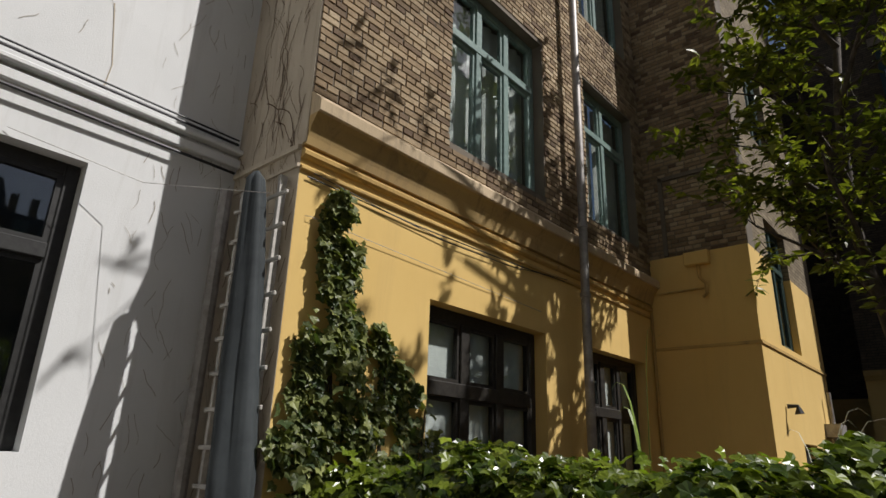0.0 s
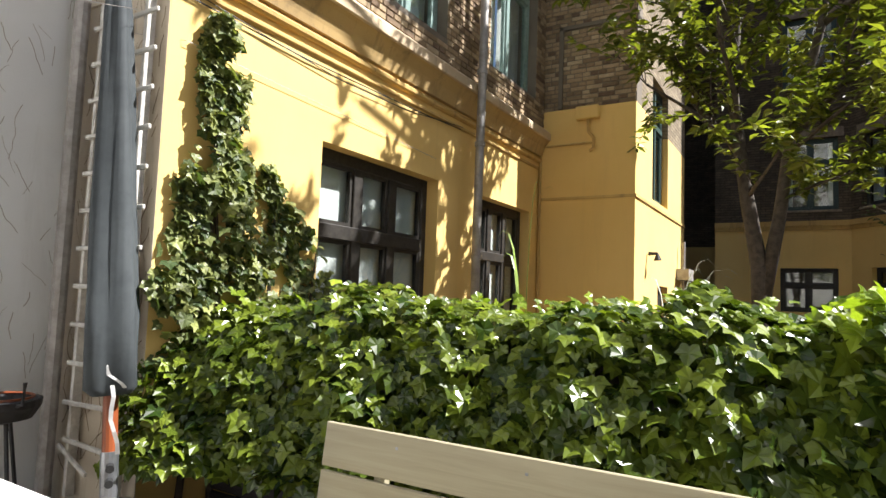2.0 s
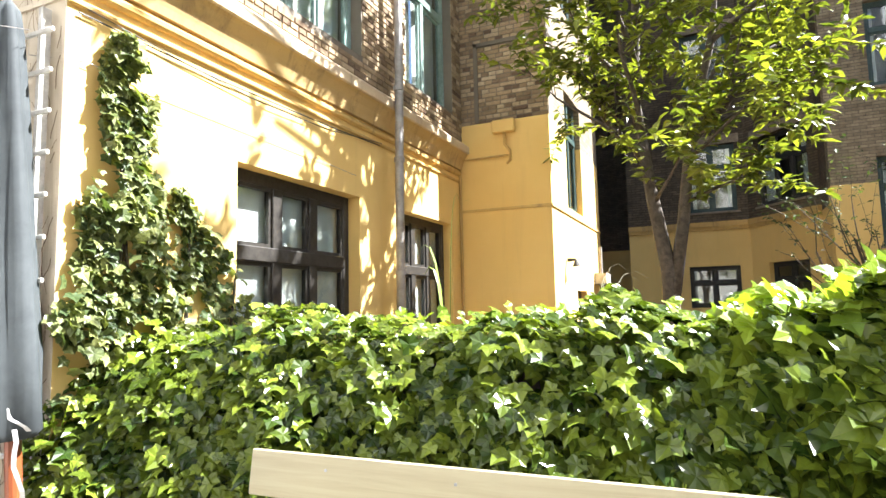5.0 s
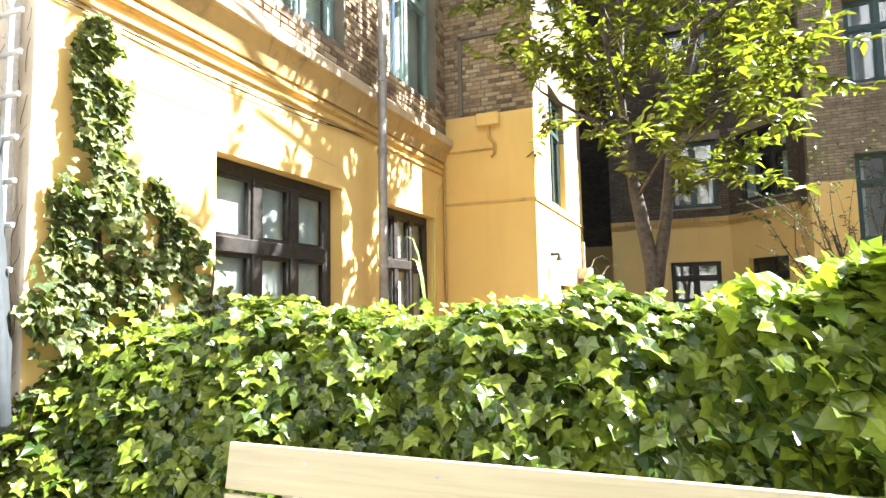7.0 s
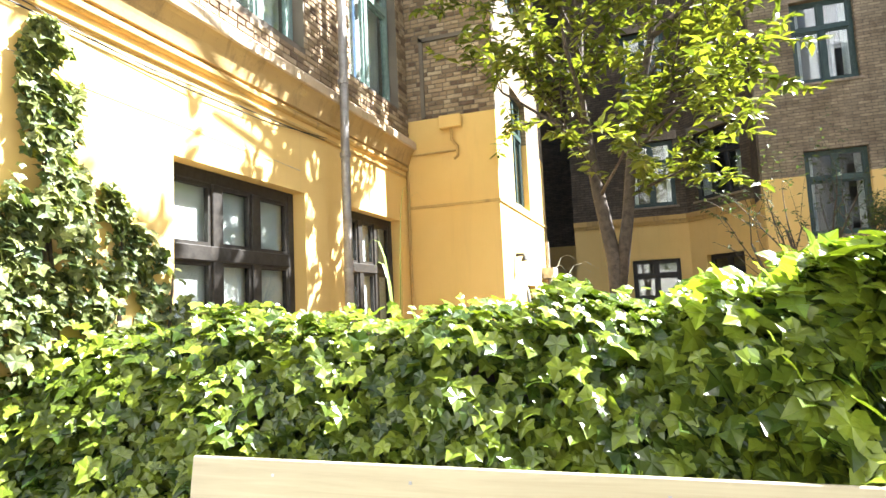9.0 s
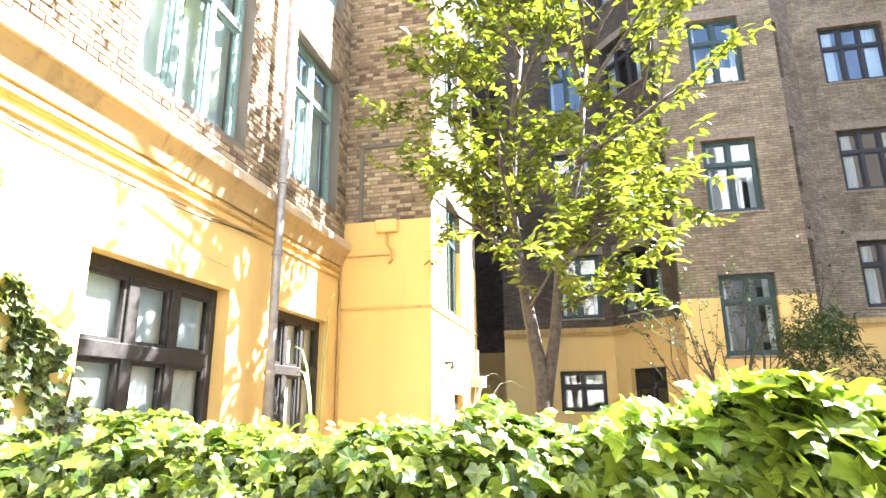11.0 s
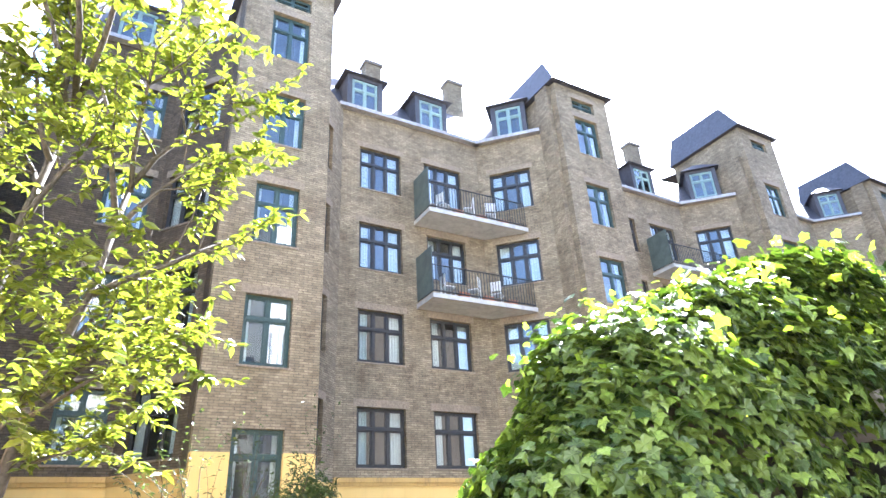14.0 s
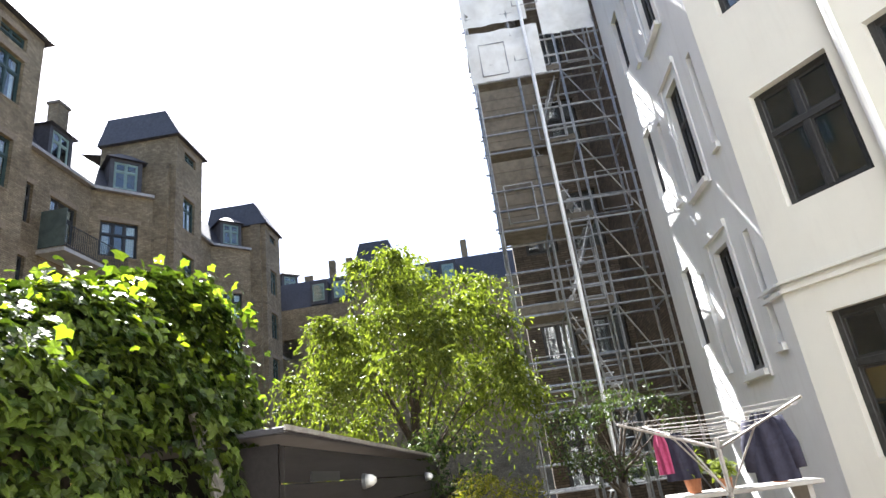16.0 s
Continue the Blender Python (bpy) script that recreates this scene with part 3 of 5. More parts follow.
        part("chimney_cap", one_box(p[0] - 0.46, p[0] + 0.46, p[1] - 0.36, p[1] + 0.36, 22.6 + up, 22.75 + up), M_MORTAR, ch)
    part("room_wall", one_box(-0.5, dist2((mx, 18.2), (ex, ey)) + 1.7, 0.75, 0.85, 0, 16.8 + up), M_BACKING, h, "plain dark backing panel behind the windows", m=seg((mx, 18.2), (ex, ey)))
    if k >= 0:
        for z in (9.35, 12.62):
            balcony(ox, z)
    return h


def dormer(h, m, ox):
    """A dormer with cheeks, a hipped cap and a two-light window; its face at local y=0, its foot at z=0."""
    part("dormer", wall_mesh(1.5, 0, 1.9, 0.12, [(0.2, 1.3, 0.25, 1.75)]), M_ROOF, h, m=m @ Matrix.Translation((-0.75, 0, 0)))
    for sx in (-0.75, 0.68):
        part("cheek", one_box(sx, sx + 0.07, 0.1, 2.1, 0, 1.9), M_ROOF, h, m=m)
    bm = bmesh.new()
    a = [bm.verts.new(c) for c in ((-0.95, -0.2, 1.9), (0.95, -0.2, 1.9), (0.95, 2.3, 1.9), (-0.95, 2.3, 1.9), (-0.25, 0.4, 2.45), (0.25, 0.4, 2.45), (0.25, 2.3, 2.45), (-0.25, 2.3, 2.45))]
    for q in ((0, 1, 5, 4), (1, 2, 6, 5), (2, 3, 7, 6), (3, 0, 4, 7), (4, 5, 6, 7), (3, 2, 1, 0)):
        bm.faces.new([a[i] for i in q])
    part("dormer_roof", bm, M_ROOF, h, m=m)
    part("dormer_back", one_box(-0.68, 0.68, 1.1, 1.2, 0, 1.9), M_BACKING, h, m=m)
    tagged(copy_thing(proto_d, FAR @ Matrix.Translation((ox, 0, 0)) @ m @ Matrix.Translation((0, 0.03, 0.25))), "pale timber dormer window", "window", "dormer windows")


def balcony(ox, z):
    """A steel balcony: slab, front rail with bars, one glazed side screen."""
    b = thing("balcony", "dark steel balcony with barred railing and pale slab", "balcony", "balconies across the court", at=FAR @ Matrix.Translation((ox, 0, z)))
    bm = bmesh.new()
    pts = [(8.75, 18.18), (8.75, 16.95), (13.0, 16.85), (12.95, 17.02), (11.85, 18.15)]
    for h0, h1 in ((-0.16, 0.0),):
        lo = [bm.verts.new((x, y, h0)) for x, y in pts]
        hi = [bm.verts.new((x, y, h1)) for x, y in pts]
        bm.faces.new(list(reversed(lo)))
        bm.faces.new(hi)
        for i in range(len(pts)):
            j = (i + 1) % len(pts)
            bm.faces.new((lo[i], lo[j], hi[j], hi[i]))
    bmesh.ops.recalc_face_normals(bm, faces=bm.faces)
    part("slab", bm, M_CONCRETE, b, "pale concrete slab")
    run = [(8.8, 18.15), (8.8, 17.0), (12.95, 16.9)]
    for zz in (0.1, 1.05):
        part("rail", one_tube([(x, y, zz) for x, y in run], 0.025, 6), M_DARKFRAME, b)
    for i in range(36):
        t = i / 35
        x, y = 8.8 + 4.15 * t, 17.0 - 0.1 * t
        part("bar", BAR, None, b, m=pose(x, y, 0.1))
    part("side_screen", one_box(8.77, 8.80, 17.0, 18.15, 0.1, 1.75), M_SCREEN, b, "grey-green side screen")


BAR = finish("bar", one_box(-0.009, 0.009, -0.009, 0.009, 0, 0.95), M_DARKFRAME)
M_CONCRETE = painted("concrete", (0.5, 0.49, 0.46), (0.36, 0.35, 0.33), 0.85, scale=4)
M_SCREEN = painted("screen", (0.10, 0.13, 0.12), (0.06, 0.08, 0.075), 0.5, scale=3)
proto_d = window("window", 1.08, 1.48, 2, 0.66, M_PALEFRAME, M_GLASS, 0.07)
for k in (-1, 0, 1, 2, 3):
    far_unit(k)

# ---- the white house at the end of the court ----
end = thing("cream_house", "cream and white rendered house with tall windows", "house", at=(0, 0, 0))
CZ = 22.0
U0, U1 = 0.46, 1.58                  # the windows next to the corner
ca = math.radians(-146)
P_C = (8.0, -3.43)
P_N = (8.0 + 6.0 * math.cos(ca), -3.43 + 6.0 * math.sin(ca))
# lit face looks to +y: seen from the court its left end is at x = 12.6
part("wall", wall_mesh(4.6, 0, CZ, 0.3, [(2.75, 3.4, z, z + 2.0) for z in (2.85, 6.0, 9.2, 12.4)] + [(0.95, 1.45, z, z + 1.5) for z in (3.6, 6.7, 9.8, 13.0)] + [(a, a + 0.2, z + 0.2, z + 1.9) for z in (2.85, 6.0, 9.2, 12.4) for a in (4.04, 1.92)]), M_WHITE, end, m=seg((12.6, -3.43), P_C))
part("wall", wall_mesh(6.0, 0, CZ, 0.3, [(U0, U1, z, z + 1.75) for z in (1.5, 4.7, 7.9, 11.1)] + [(2.05, 3.17, z, z + 1.75) for z in (1.5, 4.7, 7.9, 11.1)]), M_CREAM, end, m=seg(P_C, P_N))

part("wall", wall_mesh(5.0, 0, CZ, 0.3, []), M_CREAM, end, m=seg(P_N, (P_N[0] - 5.0, P_N[1] - 0.5)))
part("niche_back", one_box(3.95, 4.32, 0.1, 0.2, 0.1, CZ - 0.1), M_WHITE, end, m=seg((12.6, -3.43), P_C))
part("niche_back", one_box(1.85, 2.2, 0.1, 0.2, 0.1, CZ - 0.1), M_WHITE, end, m=seg((12.6, -3.43), P_C))
part("room_wall", one_box(0.3, 5.8, 1.6, 1.7, 0, CZ), M_BACKING, end, "plain dark backing panel behind the windows", m=seg(P_C, P_N))
part("room_wall", one_box(0.1, 4.4, 1.2, 1.3, 0, CZ), M_BACKING, end, "plain dark backing panel behind the windows", m=seg((12.6, -3.43), P_C))
# added out-of-view lid that closes the hollow house against sky light
part("roof", one_box(1.0, 12.6, -9.5, -3.8, CZ, CZ + 0.2), M_ROOF, end)
LITSEG, NEARSEG = seg((12.6, -3.43), P_C), seg(P_C, P_N)
proto = window("window", 0.65, 2.0, 2, 0.64, M_DARKFRAME, M_GLASS, 0.06)
for z in (2.85, 6.0, 9.2, 12.4):
    tagged(put_window(proto, LITSEG, 3.075, z, 0.1), "tall dark window in the sunlit white wall", "window", "windows of the cream house")
    part("window_surround", one_box(2.55, 2.66, -0.03, 0, z - 0.15, z + 2.2), M_WHITE, end, m=LITSEG)
    part("window_surround", one_box(3.49, 3.60, -0.03, 0, z - 0.15, z + 2.2), M_WHITE, end, m=LITSEG)
    part("window_surround", one_box(2.55, 3.6, -0.06, -0.0, z + 2.2, z + 2.32), M_WHITE, end, m=LITSEG)
    part("window_sill", one_box(2.6, 3.55, -0.1, -0.0, z - 0.12, z - 0.03), M_WHITE, end, m=LITSEG)
    part("niche_sill", one_box(4.0, 4.28, -0.07, 0, z + 0.1, z + 0.2), M_WHITE, end, m=LITSEG)
    part("niche_sill", one_box(1.9, 2.15, -0.07, 0, z + 0.1, z + 0.2), M_WHITE, end, m=LITSEG)
discard(proto)
proto = window("window", 0.5, 1.5, 1, 0.64, M_DARKFRAME, M_GLASS, 0.06)
for z in (3.6, 6.7, 9.8, 13.0):
    tagged(put_window(proto, LITSEG, 1.2, z, 0.1), "narrow dark stair window in the white wall", "window", "windows of the cream house")
discard(proto)
proto = window("window", U1 - U0, 1.75, 2, 0.62, M_DARKFRAME, M_GLASS, 0.08)
for z in (1.5, 4.7, 7.9, 11.1):
    for u in ((U0 + U1) / 2, 2.61):
        tagged(put_window(proto, NEARSEG, u, z, 0.12), "black timber casement window in the cream wall", "window", "windows of the cream house")
discard(proto)
for z0, z1, o in ((3.62, 3.68, 0.05), (3.74, 3.78, 0.07)):
    part("band", one_box(0.0, 6.0, -o, 0, z0, z1, bevel=0.006), M_CREAM, end, m=NEARSEG)
    part("band", one_box(4.0, 4.6, -o, 0, z0, z1, bevel=0.006), M_WHITE, end, m=LITSEG)
part("downpipe", one_tube([(1.8, -0.09, 0.1), (1.8, -0.09, CZ)], 0.055, 10), M_WHITE, end, "white downpipe", m=NEARSEG)
for p in (proto_a, proto_b, proto_n, proto_s, proto_t, proto_d):
    discard(p)


# ---- foliage ----
def rows(a):
    return np.asarray(a, float)


def unit(a):
    return a / np.maximum(np.linalg.norm(a, axis=1, keepdims=True), 1e-6)


IVY = (rows([(0, 0, 0), (0.13, -0.13, 0.03), (0.38, -0.16, -0.03), (0.46, 0.11, -0.02), (0.61, 0.33, -0.09), (0.36, 0.46, -0.01), (0.21, 0.70, -0.03), (0, 1.0, -0.14), (-0.21, 0.70, -0.03), (-0.36, 0.46, -0.01), (-0.61, 0.33, -0.09), (-0.46, 0.11, -0.02), (-0.38, -0.16, -0.03), (-0.13, -0.13, 0.03), (0, 0.28, -0.055)]),
       [(14, 0, 1), (14, 1, 2, 3), (14, 3, 4, 5), (14, 5, 6), (14, 6, 7), (14, 7, 8), (14, 8, 9), (14, 9, 10, 11), (14, 11, 12, 13), (14, 13, 0)])
BLADE = (rows([(0, 0, 0), (0.16, 0.25, 0.05), (0.20, 0.55, 0.03), (0, 1.0, -0.16), (-0.20, 0.55, 0.03), (-0.16, 0.25, 0.05), (0, 0.5, -0.03)]),
         [(6, 0, 1), (6, 1, 2), (6, 2, 3), (6, 3, 4), (6, 4, 5), (6, 5, 0)])
SLIM = (rows([(0, 0, 0), (0.09, 0.4, 0.02), (0, 1.0, -0.1), (-0.09, 0.4, 0.02)]), [(0, 1, 2), (0, 2, 3)])


def leaf_mesh(name, c, n, t, size, shape, mat):
    """One mesh of many leaves: places, facing, tip direction and length of each."""
    pts, faces = shape
    n = unit(n)
    x = unit(np.cross(t, n))
    t = np.cross(n, x)
    v = c[:, None, :] + size[:, None, None] * (pts[None, :, 0, None] * x[:, None] + pts[None, :, 1, None] * t[:, None] + pts[None, :, 2, None] * n[:, None])
    k = len(pts)
    fs = [tuple(i + o for i in f) for o in range(0, k * len(c), k) for f in faces]
    me = bpy.data.meshes.new(name)
    me.from_pydata(v.reshape(-1, 3).tolist(), [], fs)
    me.materials.append(mat)
    return me


rng = np.random.default_rng(7)


def jitter(n, s):
    return rng.normal(0, s, (n, 3))


def waves(p, f, seed):
    """Smooth unevenness of a leafy surface."""
    return np.sin(p[:, 0] * f + seed) * 0.5 + np.sin(p[:, 0] * f * 2.3 + p[:, 2] * f * 1.7 + seed * 3) * 0.3 + np.sin(p[:, 2] * f * 2.9 - p[:, 1] * f + seed) * 0.2


# hedge: ivy grown over a low board fence
def hedge_top(x):
    return 1.385 + 0.07 / (1 + np.exp(-(x + 1.1) * 4)) + 0.06 / (1 + np.exp(-(x + 0.55) * 7)) + 0.04 * np.exp(-((x + 0.30) / 0.2) ** 2) + 0.03 * np.sin(x * 5.0) + 0.02 * np.sin(x * 11 + 1)


def hedge_front(x, z):
    rise = np.clip((z - 0.45) / 1.05, 0, 1)
    return 3.06 - 0.34 / (1 + np.exp((x + 3.6) * 7)) + 0.46 * rise ** 2.4 - 0.16 / (1 + np.exp(-(x + 0.6) * 4)) - 0.10 * np.clip((0.75 - z) / 0.4, -1, 0)


hedge = thing("ivy_hedge", "dense glossy green ivy hedge over low boards", "hedge", at=(0, 0, 0))
n = 14000
x = rng.uniform(-4.34, 2.2, n)
s = rng.uniform(0, 1, n)
front = s < 0.72
ht = hedge_top(x)
z = np.where(front, 0.42 + (ht - 0.42) * rng.uniform(0, 1, n), ht)
yf = hedge_front(x, z)
y = np.where(front, yf, yf + rng.uniform(0, 0.65, n) * (1 + 0.5 / (1 + np.exp(-(x + 0.3) * 4))))
c = np.stack([x, y, z], 1)
w = waves(c, 4.0, 1.0)
depth = rng.uniform(0, 1, n) ** 1.3 * 0.34
out = np.where(front[:, None], rows([(0, -1, 0)]), rows([(0, -0.15, 1)]))
round_edge = np.clip((z - ht + 0.2) / 0.2, 0, 1) * front
out = unit(out + round_edge[:, None] * rows([(0, 0.1, 0.9)]))
c = c + out * (0.15 * w - depth + 0.05)[:, None]
nrm = out * 0.5 + rows([(0.36, -0.10, 0.72)]) + jitter(n, 0.44)
tip = rows([(0, -0.55, -0.9)]) + jitter(n, 0.45)
big = 1 / (1 + np.exp(-(x + 0.45) * 3.2))
size = (0.088 + 0.07 * big) * rng.uniform(0.5, 1.35, n)
o = part("foliage", leaf_mesh("foliage", c, nrm, tip, size, IVY, M_IVY), None, hedge)
o["kind"] = "stuff"
n = 700
x = np.concatenate([rng.uniform(-0.7, 2.0, 520), rng.uniform(-4.1, -0.7, 180)])
c = np.stack([x, hedge_front(x, hedge_top(x)) + rng.uniform(-0.12, 0.75, n), hedge_top(x) + rng.uniform(-0.04, 0.10, n) + 0.08 * waves(np.stack([x, x, x], 1), 4.0, 1.0)], 1)
o = part("young_leaves", leaf_mesh("young_leaves", c, rows([(0.3, -0.2, 0.8)]) + jitter(n, 0.45), rows([(0, -0.7, -0.4)]) + jitter(n, 0.5), np.where(x > -0.7, 0.115, 0.07) * rng.uniform(0.6, 1.2, n), IVY, M_YOUNG_LIT), None, hedge, "yellow-green leaves, young on the hedge, sunlit by colour on the bush")
o["kind"] = "stuff"
# added dark boxes inside the hedge, solid filler against see-through
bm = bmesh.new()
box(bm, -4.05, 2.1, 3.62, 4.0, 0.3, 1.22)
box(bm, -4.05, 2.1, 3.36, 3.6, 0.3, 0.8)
part("core", bm, M_BARK, hedge, "solid dark filler inside the foliage")
for i in range(3):
    part("board", one_box(-4.1, 2.2, 3.24, 3.27, 0.03 + i * 0.15, 0.165 + i * 0.15, bevel=0.006), M_DARKWOOD, hedge, "weathered dark board")

# ivy mound that climbs over the end of the shed
mound = thing("ivy_bush", "tall rounded ivy bush beside the dark shed", "bush", at=(0, 0, 0))
n = 36000
d = unit(rng.normal(0, 1, (n, 3)) * rows([(1.0, 1.0, 1.0)]))
p = np.abs(d) ** 3.2
d = d / (p.sum(1, keepdims=True) ** (1 / 3.2))
nt2 = 9000
g2 = rng.uniform(-1, 1, (nt2, 2))
left = 1 - (np.abs(g2) ** 3.2).sum(1)
g2, left = g2[left > 0], left[left > 0]
d = np.concatenate([d, np.column_stack([g2, left ** (1 / 3.2)])])
rad = rows([(1.45, 0.72, 1.35)])
c = rows([(2.46, 2.70, 1.75)]) + d * rad
c[:, 2] += 0.13 * (c[:, 0] - 2.5) * (c[:, 2] > 1.2) + 0.06 * np.sin(c[:, 0] * 4.3)
c[:, 2] -= 0.55 * np.clip((2.3 - c[:, 0]) / 1.2, 0, 1) * np.clip((c[:, 2] - 1.0) / 1.5, 0, 1)
c[:, 0] = np.maximum(c[:, 0], 1.34 + 0.18 * np.clip((2.0 - c[:, 2]) / 0.6, 0, 1) + 0.05 * np.sin(c[:, 2] * 9) + rng.uniform(0, 0.12, len(c)))
keep = (c[:, 2] > 0.5) & ~((c[:, 0] > 2.84) & (c[:, 2] < 1.95 + 0.1 * np.sin(c[:, 1] * 9)))
c, d = c[keep], d[keep]
n = len(c)
w = waves(c, 3.3, 4.0)
outd = unit(d / rad)
shoot = (c[:, 2] > 2.5) * np.maximum(rng.normal(0, 1, n) - 0.9, 0) * 0.09
c = c + outd * (0.17 * w + shoot - 0.16 * rng.uniform(0, 1, n) ** 2)[:, None]
nrm = outd * 0.8 + rows([(0.1, -0.05, 0.4)]) + jitter(n, 0.42)
tip = rows([(0, -0.2, -1)]) + jitter(n, 0.4)
o = part("foliage", leaf_mesh("foliage", c, nrm, tip, 0.054 * rng.uniform(0.5, 1.4, n), IVY, M_IVY_SHADE), None, mound)
o["kind"] = "stuff"
# sunlit rim of the bush, painted as brighter leaves along its top
pick = rng.permutation(np.nonzero((c[:, 2] > 2.45) & (d[:, 2] > 0.2))[0])[:600]
n = len(pick)
o = part("young_leaves", leaf_mesh("young_leaves", c[pick] + outd[pick] * rng.uniform(0.0, 0.14, (n, 1)), rows([(0.3, 0.0, 0.7)]) + jitter(n, 0.5), rows([(0, -0.4, -0.6)]) + jitter(n, 0.5), 0.048 * rng.uniform(0.6, 1.4, n), IVY, M_YOUNG_LIT), None, mound, "yellow-green leaves, young on the hedge, sunlit by colour on the bush")
o["kind"] = "stuff"
# added dark core inside the bush, solid filler that stops light and view
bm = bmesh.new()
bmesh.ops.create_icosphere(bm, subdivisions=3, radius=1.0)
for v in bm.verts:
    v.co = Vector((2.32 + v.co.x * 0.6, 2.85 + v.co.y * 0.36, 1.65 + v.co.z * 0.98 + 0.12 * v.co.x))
part("core", bm, M_BARK, mound, "solid dark filler inside the foliage")
part("stem", one_tube([(3.08, 1.76, 0), (3.04, 1.78, 0.9), (2.96, 1.84, 1.5), (2.98, 2.0, 2.0), (2.9, 2.1, 2.4)], [0.06, 0.05, 0.045, 0.045, 0.035], 8), M_ZINC, mound, "pale grey twisted stem")

# ivy on the yellow wall: a tall tongue and a lower flank
climber = thing("wall_ivy", "dull green ivy climbing the yellow wall", "climbing plant", at=(0, 0, 0))
n = 3200
z = 1.0 + 2.3 * rng.uniform(0, 1, n)
mid = 3.12 + 0.06 * np.sin(z * 3) + 0.05 * (3.2 - z)
half = np.interp(z, [0.3, 1.4, 1.9, 2.4, 2.9, 3.15, 3.3], [0.46, 0.40, 0.30, 0.24, 0.16, 0.10, 0.02]) * (1 + 0.15 * np.sin(z * 9))
y = mid + half * rng.uniform(-1, 1, n)
n2 = 2100
z2 = 0.3 + 2.1 * rng.uniform(0, 1, n2)
y2 = 3.45 + rng.uniform(0, 1, n2) * np.interp(z2, [0.3, 1.3, 1.7, 2.0, 2.25, 2.4], [1.25, 1.02, 0.85, 0.62, 0.30, 0.22])
hole = (np.abs(y2 - 3.52) < 0.06) & (z2 > 1.7)
y2, z2 = y2[~hole], z2[~hole]
y, z = np.concatenate([y, y2]), np.concatenate([z, z2])
thin = np.sin(y * 13 + z * 4) + np.sin(z * 11 - y * 5) + rng.normal(0, 0.7, len(y)) > -0.75
y, z = y[thin], z[thin]
n = len(y)
bulge = 0.06 + 0.10 * np.clip(1 - np.abs(y - 3.2) / 0.4, 0, 1) + 0.05 * np.sin(y * 7 + z * 5)
c = np.stack([np.full(n, XW) + 0.02 + np.abs(bulge) * rng.uniform(0.1, 1.0, n), y, z], 1)
nrm = rows([(1, 0.1, 0.55)]) + jitter(n, 0.55)
tip = rows([(0.1, 0, -1)]) + jitter(n, 0.45)
o = part("foliage", leaf_mesh("foliage", c, nrm, tip, 0.066 * rng.uniform(0.5, 1.5, n), IVY, M_IVYDRY), None, climber)
o["kind"] = "stuff"
for a in ((3.05, 3.2, 3.1), (3.3, 3.15, 2.6), (3.55, 3.75, 2.3), (3.9, 4.2, 1.8)):
    part("stem", one_tube([(XW + 0.03, a[0], 0.0), (XW + 0.035, (a[0] + a[1]) / 2 + 0.05, a[2] * 0.5), (XW + 0.03, a[1], a[2])], [0.025, 0.018, 0.006], 6), M_BARK, climber)


def grow(bm, twigs, p, d, length, r, level, rg, spread=0.7):
    """A limb that bends and branches; gathers the ends of its twigs."""
    p, d = Vector(p), Vector(d).normalized()
    pts, rs = [p.copy()], [r]
    k = 4
    for i in range(k):
        d = (d + Vector(rg.normal(0, 0.10, 3)) + Vector((0, 0, 0.05))).normalized()
        p = p + d * length / k
        pts.append(p.copy())
        rs.append(r * (1 - 0.6 * (i + 1) / k))
    tube(bm, pts, rs, 6 if r > 0.015 else 4)
    twigs.append((pts[-1], d.copy(), level))
    if level <= 1:
        twigs.extend((q, d.copy(), level) for q in pts[1:-1])
    if level <= 0:
        return
    for i in range(4):
        j = 1 + int(rg.integers(0, k))
        side = Vector(rg.normal(0, 1, 3))
        side = (side - side.dot(d) * d).normalized()
        nd = (d * (1 - spread * 0.45) + side * spread).normalized()
        grow(bm, twigs, pts[j], nd, length * rg.uniform(0.5, 0.75), rs[j] * 0.62, level - 1, rg, spread)


def rosettes(name, twigs, per, size, shape, mat, rg, spread=1.0, droop=0.5):
    cs, ns, ts, ss = [], [], [], []
    for p, d, lv in twigs:
        for i in range(per):
            a = i * 2 * math.pi / per + rg.uniform(0, 1)
            t = Vector((math.cos(a), math.sin(a), 0)) * spread + d * 0.5 + Vector((0, 0, -droop * rg.uniform(0, 1)))
            cs.append(p + d * rg.uniform(-0.14, 0.03))
            ts.append(t)
            ns.append(Vector((0, 0, 1)) + Vector(rg.normal(0, 0.4, 3)))
            ss.append(size * rg.uniform(0.6, 1.25))
    return leaf_mesh(name, rows([tuple(v) for v in cs]), rows([tuple(v) for v in ns]), rows([tuple(v) for v in ts]), rows(ss), shape, mat)


# the slender tree behind the hedge
rg = np.random.default_rng(11)
tree = thing("tree", "slender young tree with yellow-green leaves in rosettes", "tree", at=(0, 0, 0))
bm = bmesh.new()
twigs = []
bt = bmesh.new()
tube(bt, [(-1.22, 8.3, -0.05), (-1.2, 8.3, 0.9), (-1.22, 8.3, 1.9), (-1.36, 8.28, 2.8), (-1.5, 8.2, 4.0), (-1.42, 8.15, 5.4), (-1.2, 8.1, 7.0)], [0.13, 0.105, 0.095, 0.075, 0.065, 0.05, 0.035], 9)
tube(bt, [(-1.2, 8.3, 1.5), (-1.02, 8.3, 2.5), (-0.92, 8.25, 3.3), (-0.6, 8.15, 4.6), (-0.4, 8.1, 6.2)], [0.085, 0.07, 0.06, 0.045, 0.03], 8)
